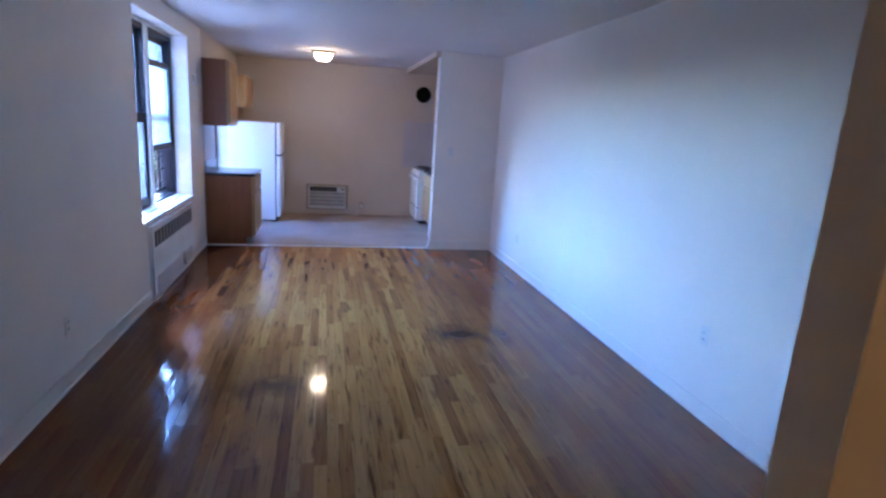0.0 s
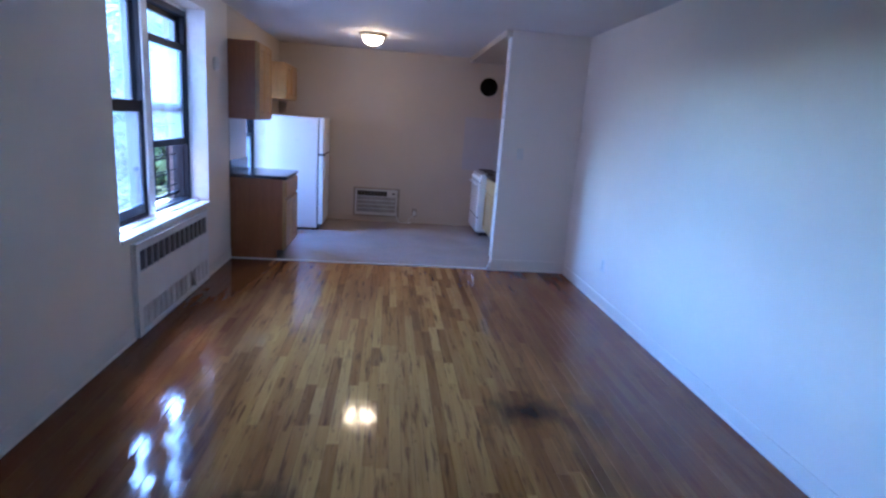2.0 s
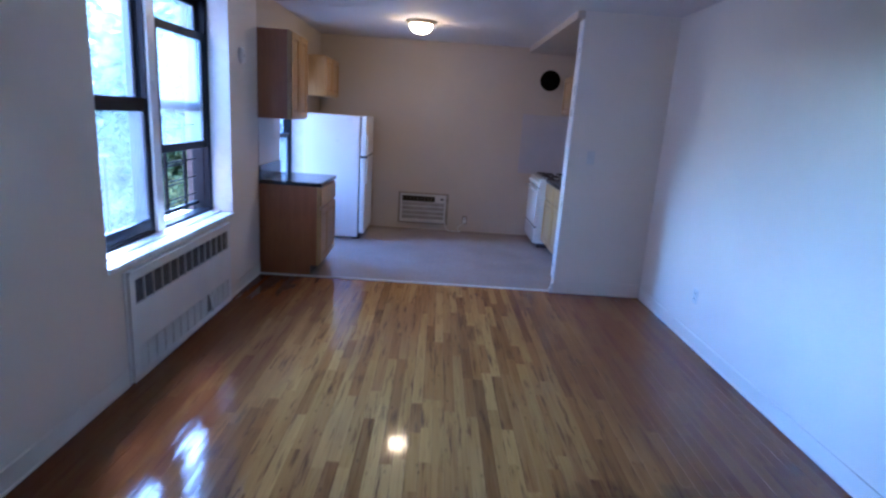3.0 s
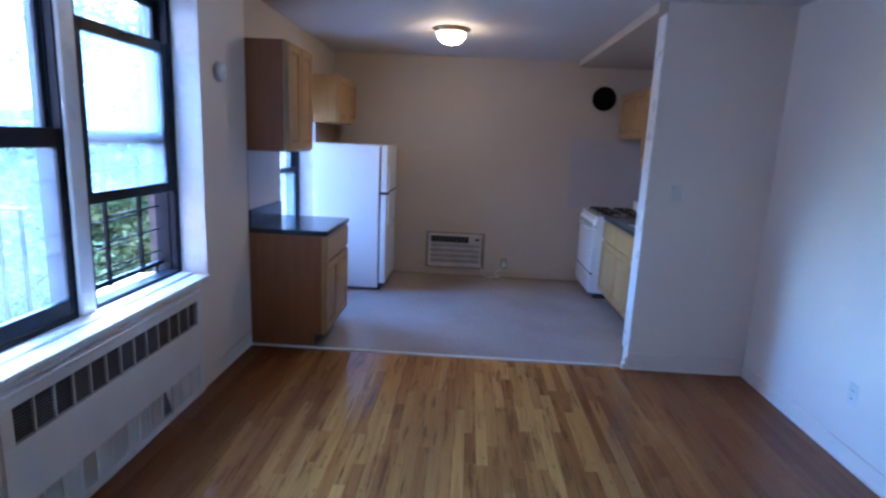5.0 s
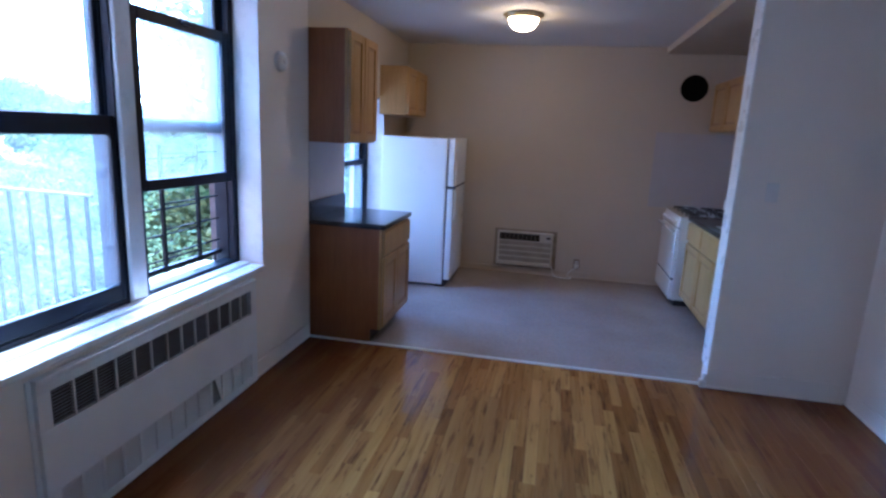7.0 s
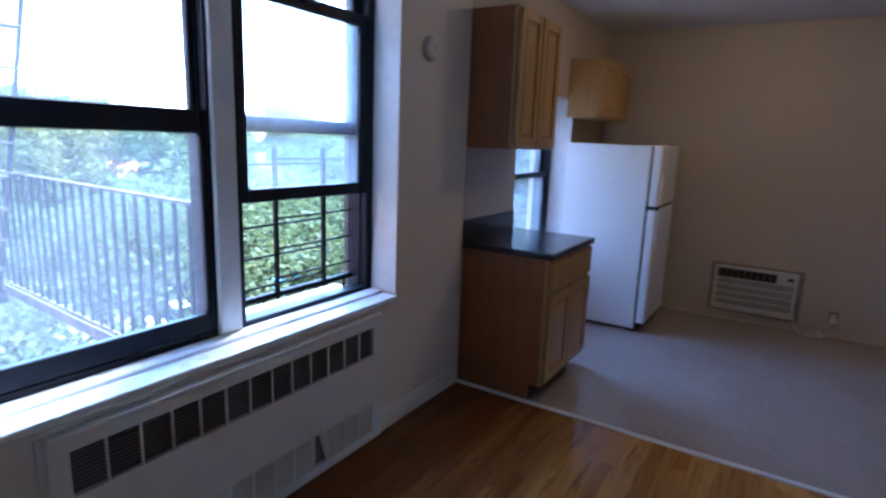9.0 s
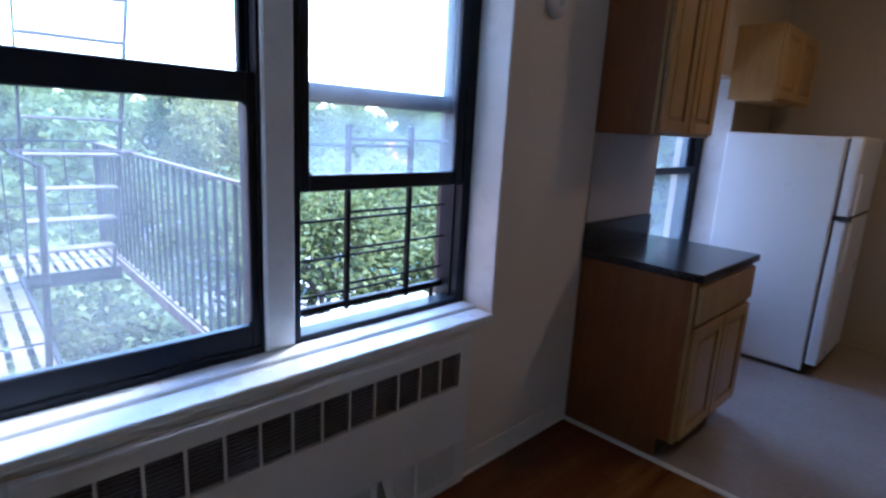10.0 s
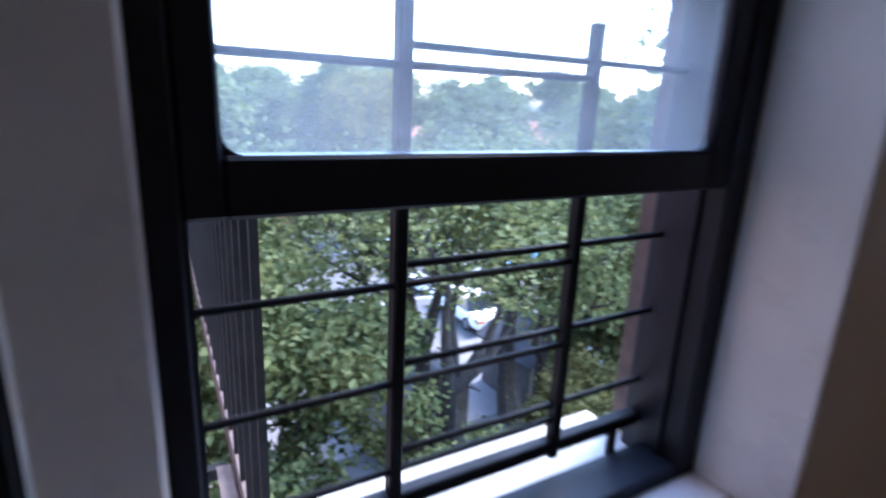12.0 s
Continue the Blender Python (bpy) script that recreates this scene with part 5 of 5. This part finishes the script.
def tree(kind, x, y, scale, turn, label):
    trunk, crown = KINDS[kind]
    scale *= 0.96 if x < -40 else 1.0
    root = thing("tree", (0, 0, 0), label, "tree", "street trees")
    root.matrix_basis = pose(x, y, GROUND - 0.05, 0, 0, turn) @ Matrix.Diagonal((scale * (1.0 + 0.16 * math.sin(turn)), scale * (1.0 - 0.16 * math.sin(turn * 2)), scale * (1.0 + 0.06 * math.cos(turn)), 1))
    for nm, me in (("trunk", trunk), ("crown", crown)):
        ob = new(nm, me)
        ob.parent = root
    return root


GREEN = "broad leafy green street tree with dark branches"
for kind, x, y, s, turn in (
    ("near", -8.8, 0.1, 0.86, 10), ("near", -14.5, 0.4, 0.9, 190), ("sparse", -10.6, 4.6, 1.0, 150), ("near", -12.0, 12.6, 0.8, 310), ("gold", -6.2, 10.8, 0.86, 140), ("gold", -6.9, 5.6, 0.50, 75), ("near", -6.2, 2.3, 0.56, 300), ("sparse", -8.3, 4.1, 1.0, 20), ("gold", -10.5, 12.5, 0.94, 60),
    ("sparse", -9.1, 6.7, 1.02, 250), ("sparse", -12.5, 9.0, 1.05, 90), ("tall", -13.6, 17.5, 0.92, 30), ("near", -13.4, -1.0, 1.0, 200),
    ("gold", -14.5, 26.0, 1.0, 120), ("gold", -36.0, 11.5, 1.16, 80), ("tall", -36.2, 20.5, 1.06, 160),
    ("near", -36.0, 33.0, 1.10, 220), ("tall", -36.0, 1.0, 0.98, 300), ("gold", -36.2, 44.0, 1.12, 20),
    ("tall", -50.0, 15.5, 1.15, 45), ("tall", -50.0, 34.0, 1.08, 190), ("near", -56.0, -4.0, 1.25, 100),
    ("tall", -52.0, 58.0, 1.15, 330), ("tall", -37.0, 60.0, 1.1, 10), ("near", -16.0, 40.0, 1.2, 15),
    ("tall", -60.0, 24.0, 1.15, 70), ("tall", -62.0, 42.0, 1.2, 130), ("near", -42.0, 62.0, 1.3, 75),
    ("tall", -38.0, 6.0, 1.0, 33), ("gold", -38.5, 16.0, 1.24, 250), ("near", -38.0, 26.0, 1.22, 95), ("tall", -38.5, 38.0, 1.05, 180),
    ("tall", -21.0, 45.0, 1.05, 280), ("tall", -40.0, 52.0, 1.12, 140), ("tall", -57.0, 25.0, 1.15, 20), ("tall", -52.0, 10.0, 1.12, 310), ("tall", -54.0, 46.0, 1.2, 100),
    ("tall", -44.0, -16.0, 1.1, 260), ("tall", -36.0, -10.0, 1.0, 15), ("tall", -6.5, 15.0, 1.42, 40), ("gold", -9.5, 20.5, 1.5, 100), ("tall", -4.6, 22.0, 1.55, 210), ("tall", -70.0, 60.0, 1.25, 200), ("tall", -72.0, 8.0, 1.25, 10)):
    tree(kind, x, y, s, turn, "street tree turning yellow-green in early autumn" if kind == "gold" else GREEN)


# ---- pieces: bricks of the wing ----
def brick_rows():
    course, length, joint = 0.0757, 0.203, 0.011
    z, odd = GROUND + 0.3, 0
    while z < 6.3:
        u = -0.65 + (0.107 if odd else 0.0)
        while u < WU1 - 0.05:
            u1 = min(u + length, WU1)
            if not any(u1 > o[0] - 0.002 and u < o[1] + 0.002 and z + 0.065 > o[2] - 0.10 and z < o[3] + 0.002 for o in openings):
                yield u, u1, z
            u += length + joint
        z += course
        odd = 1 - odd


near_bricks, far_v, far_f = [], [], []
for u, u1, z in brick_rows():
    full = abs((u1 - u) - 0.203) < 1e-3
    if full and 0.6 < u < 3.6 and 0.2 < z < 1.75 and len(near_bricks) < 300:
        near_bricks.append((u, z))
    else:
        i = len(far_v)
        pr = random.uniform(0.0, 0.004)
        for a, c in ((u, z), (u1, z), (u1, z + 0.065), (u, z + 0.065)):
            far_v.append(uv(a, WV - pr, c))
        for a, c in ((u, z), (u1, z), (u1, z + 0.065), (u, z + 0.065)):
            far_v.append(uv(a, WV + 0.014, c))
        far_f += [(i, i + 1, i + 2, i + 3), (i, i + 4, i + 5, i + 1), (i + 1, i + 5, i + 6, i + 2), (i + 2, i + 6, i + 7, i + 3), (i + 3, i + 7, i + 4, i)]
z, odd = GROUND + 0.3, 0
while z < 6.3:
    v = BAY + (0.05 if odd else 0.0)
    while v < WV - 0.05:
        v1 = min(v + 0.203, WV - 0.01)
        i = len(far_v)
        for uu in (WU1 - 0.012, WU1 + 0.002):
            for a, c in ((v, z), (v1, z), (v1, z + 0.065), (v, z + 0.065)):
                far_v.append(uv(uu, a, c))
        far_f += [(i, i + 1, i + 2, i + 3), (i, i + 4, i + 5, i + 1), (i + 1, i + 5, i + 6, i + 2), (i + 2, i + 6, i + 7, i + 3), (i + 3, i + 7, i + 4, i)]
        v = v1 + 0.011
    for u in (WU1, WU1 + 0.214, WU1 + 0.428, WU1 + 0.642, WU1 + 0.856):
        i = len(far_v)
        for vv in (BAY - 0.012, BAY + 0.002):
            for a, c in ((u, z), (u + 0.203, z), (u + 0.203, z + 0.065), (u, z + 0.065)):
                far_v.append(uv(a, vv, c))
        far_f += [(i, i + 1, i + 2, i + 3), (i, i + 4, i + 5, i + 1), (i + 1, i + 5, i + 6, i + 2), (i + 2, i + 6, i + 7, i + 3), (i + 3, i + 7, i + 4, i)]
    z += 0.0757
    odd = 1 - odd
me = bpy.data.meshes.new("bricks")
me.from_pydata([tuple(p - wing.at) for p in far_v], [], far_f)
me.materials.append(M["brick"])
rest = new("bricks", me)
rest.parent = wing.root
tagged(rest, kind="stuff")
brick_me = mesh_of("brick", box(bmesh.new(), (0, -0.002, 0), (0.203, 0.015, 0.065), 0.004), M["brick"])
for u, z in near_bricks:
    ob = new("brick", brick_me)
    ob.parent = wing.root
    ob.matrix_basis = Matrix.Translation(-wing.at) @ FRAME @ Matrix.Translation((u, WV + random.uniform(-0.003, 0.0005), z))

# ---- pieces: strips of the oak floor ----
PW = 0.062
lengths = (0.30, 0.46, 0.62, 0.85, 1.15)
strip_me = {}
for ln in lengths:
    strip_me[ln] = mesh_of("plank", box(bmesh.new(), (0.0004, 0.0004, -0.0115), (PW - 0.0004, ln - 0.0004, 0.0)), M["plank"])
rng = random.Random(5)
count, sv, sf = 0, [], []
for i in range(int(EAST / PW) + 1):
    x0 = i * PW
    w = min(PW, EAST - x0)
    if w < 0.01:
        continue
    y = SOUTH - rng.uniform(0, 0.5)
    while y < -0.001:
        ln = rng.choice(lengths)
        a, b = max(y, SOUTH), min(y + ln, 0.0)
        whole = a == y and b == y + ln and w == PW
        if whole and 0.9 < x0 < 2.75 and -4.4 < y < -0.6 and count < 300 and (y + x0 * 0.0) > -4.4:
            ob = new("plank", strip_me[ln])
            ob.parent = floor
            ob.location = (x0, y, rng.uniform(-0.0004, 0.0004))
            ob.rotation_euler = (rng.uniform(-0.0008, 0.0008), rng.gauss(0, 0.010), 0)
            count += 1
        elif b - a > 0.01:
            k = len(sv)
            z = rng.uniform(-0.0004, 0.0004)
            g = 0.0004
            tilt = PW * rng.gauss(0, 0.010) / 2
            for zz, tl in ((z, tilt), (-0.0115, 0.0)):
                sv += [(x0 + g, a + g, zz - tl), (x0 + w - g, a + g, zz + tl), (x0 + w - g, b - g, zz + tl), (x0 + g, b - g, zz - tl)]
            sf += [(k, k + 1, k + 2, k + 3), (k, k + 4, k + 5, k + 1), (k + 1, k + 5, k + 6, k + 2), (k + 2, k + 6, k + 7, k + 3), (k + 3, k + 7, k + 4, k)]
        y += ln
me = bpy.data.meshes.new("planks")
me.from_pydata(sv, [], sf)
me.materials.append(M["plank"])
rest = new("planks", me)
rest.parent = floor
tagged(rest, kind="stuff")
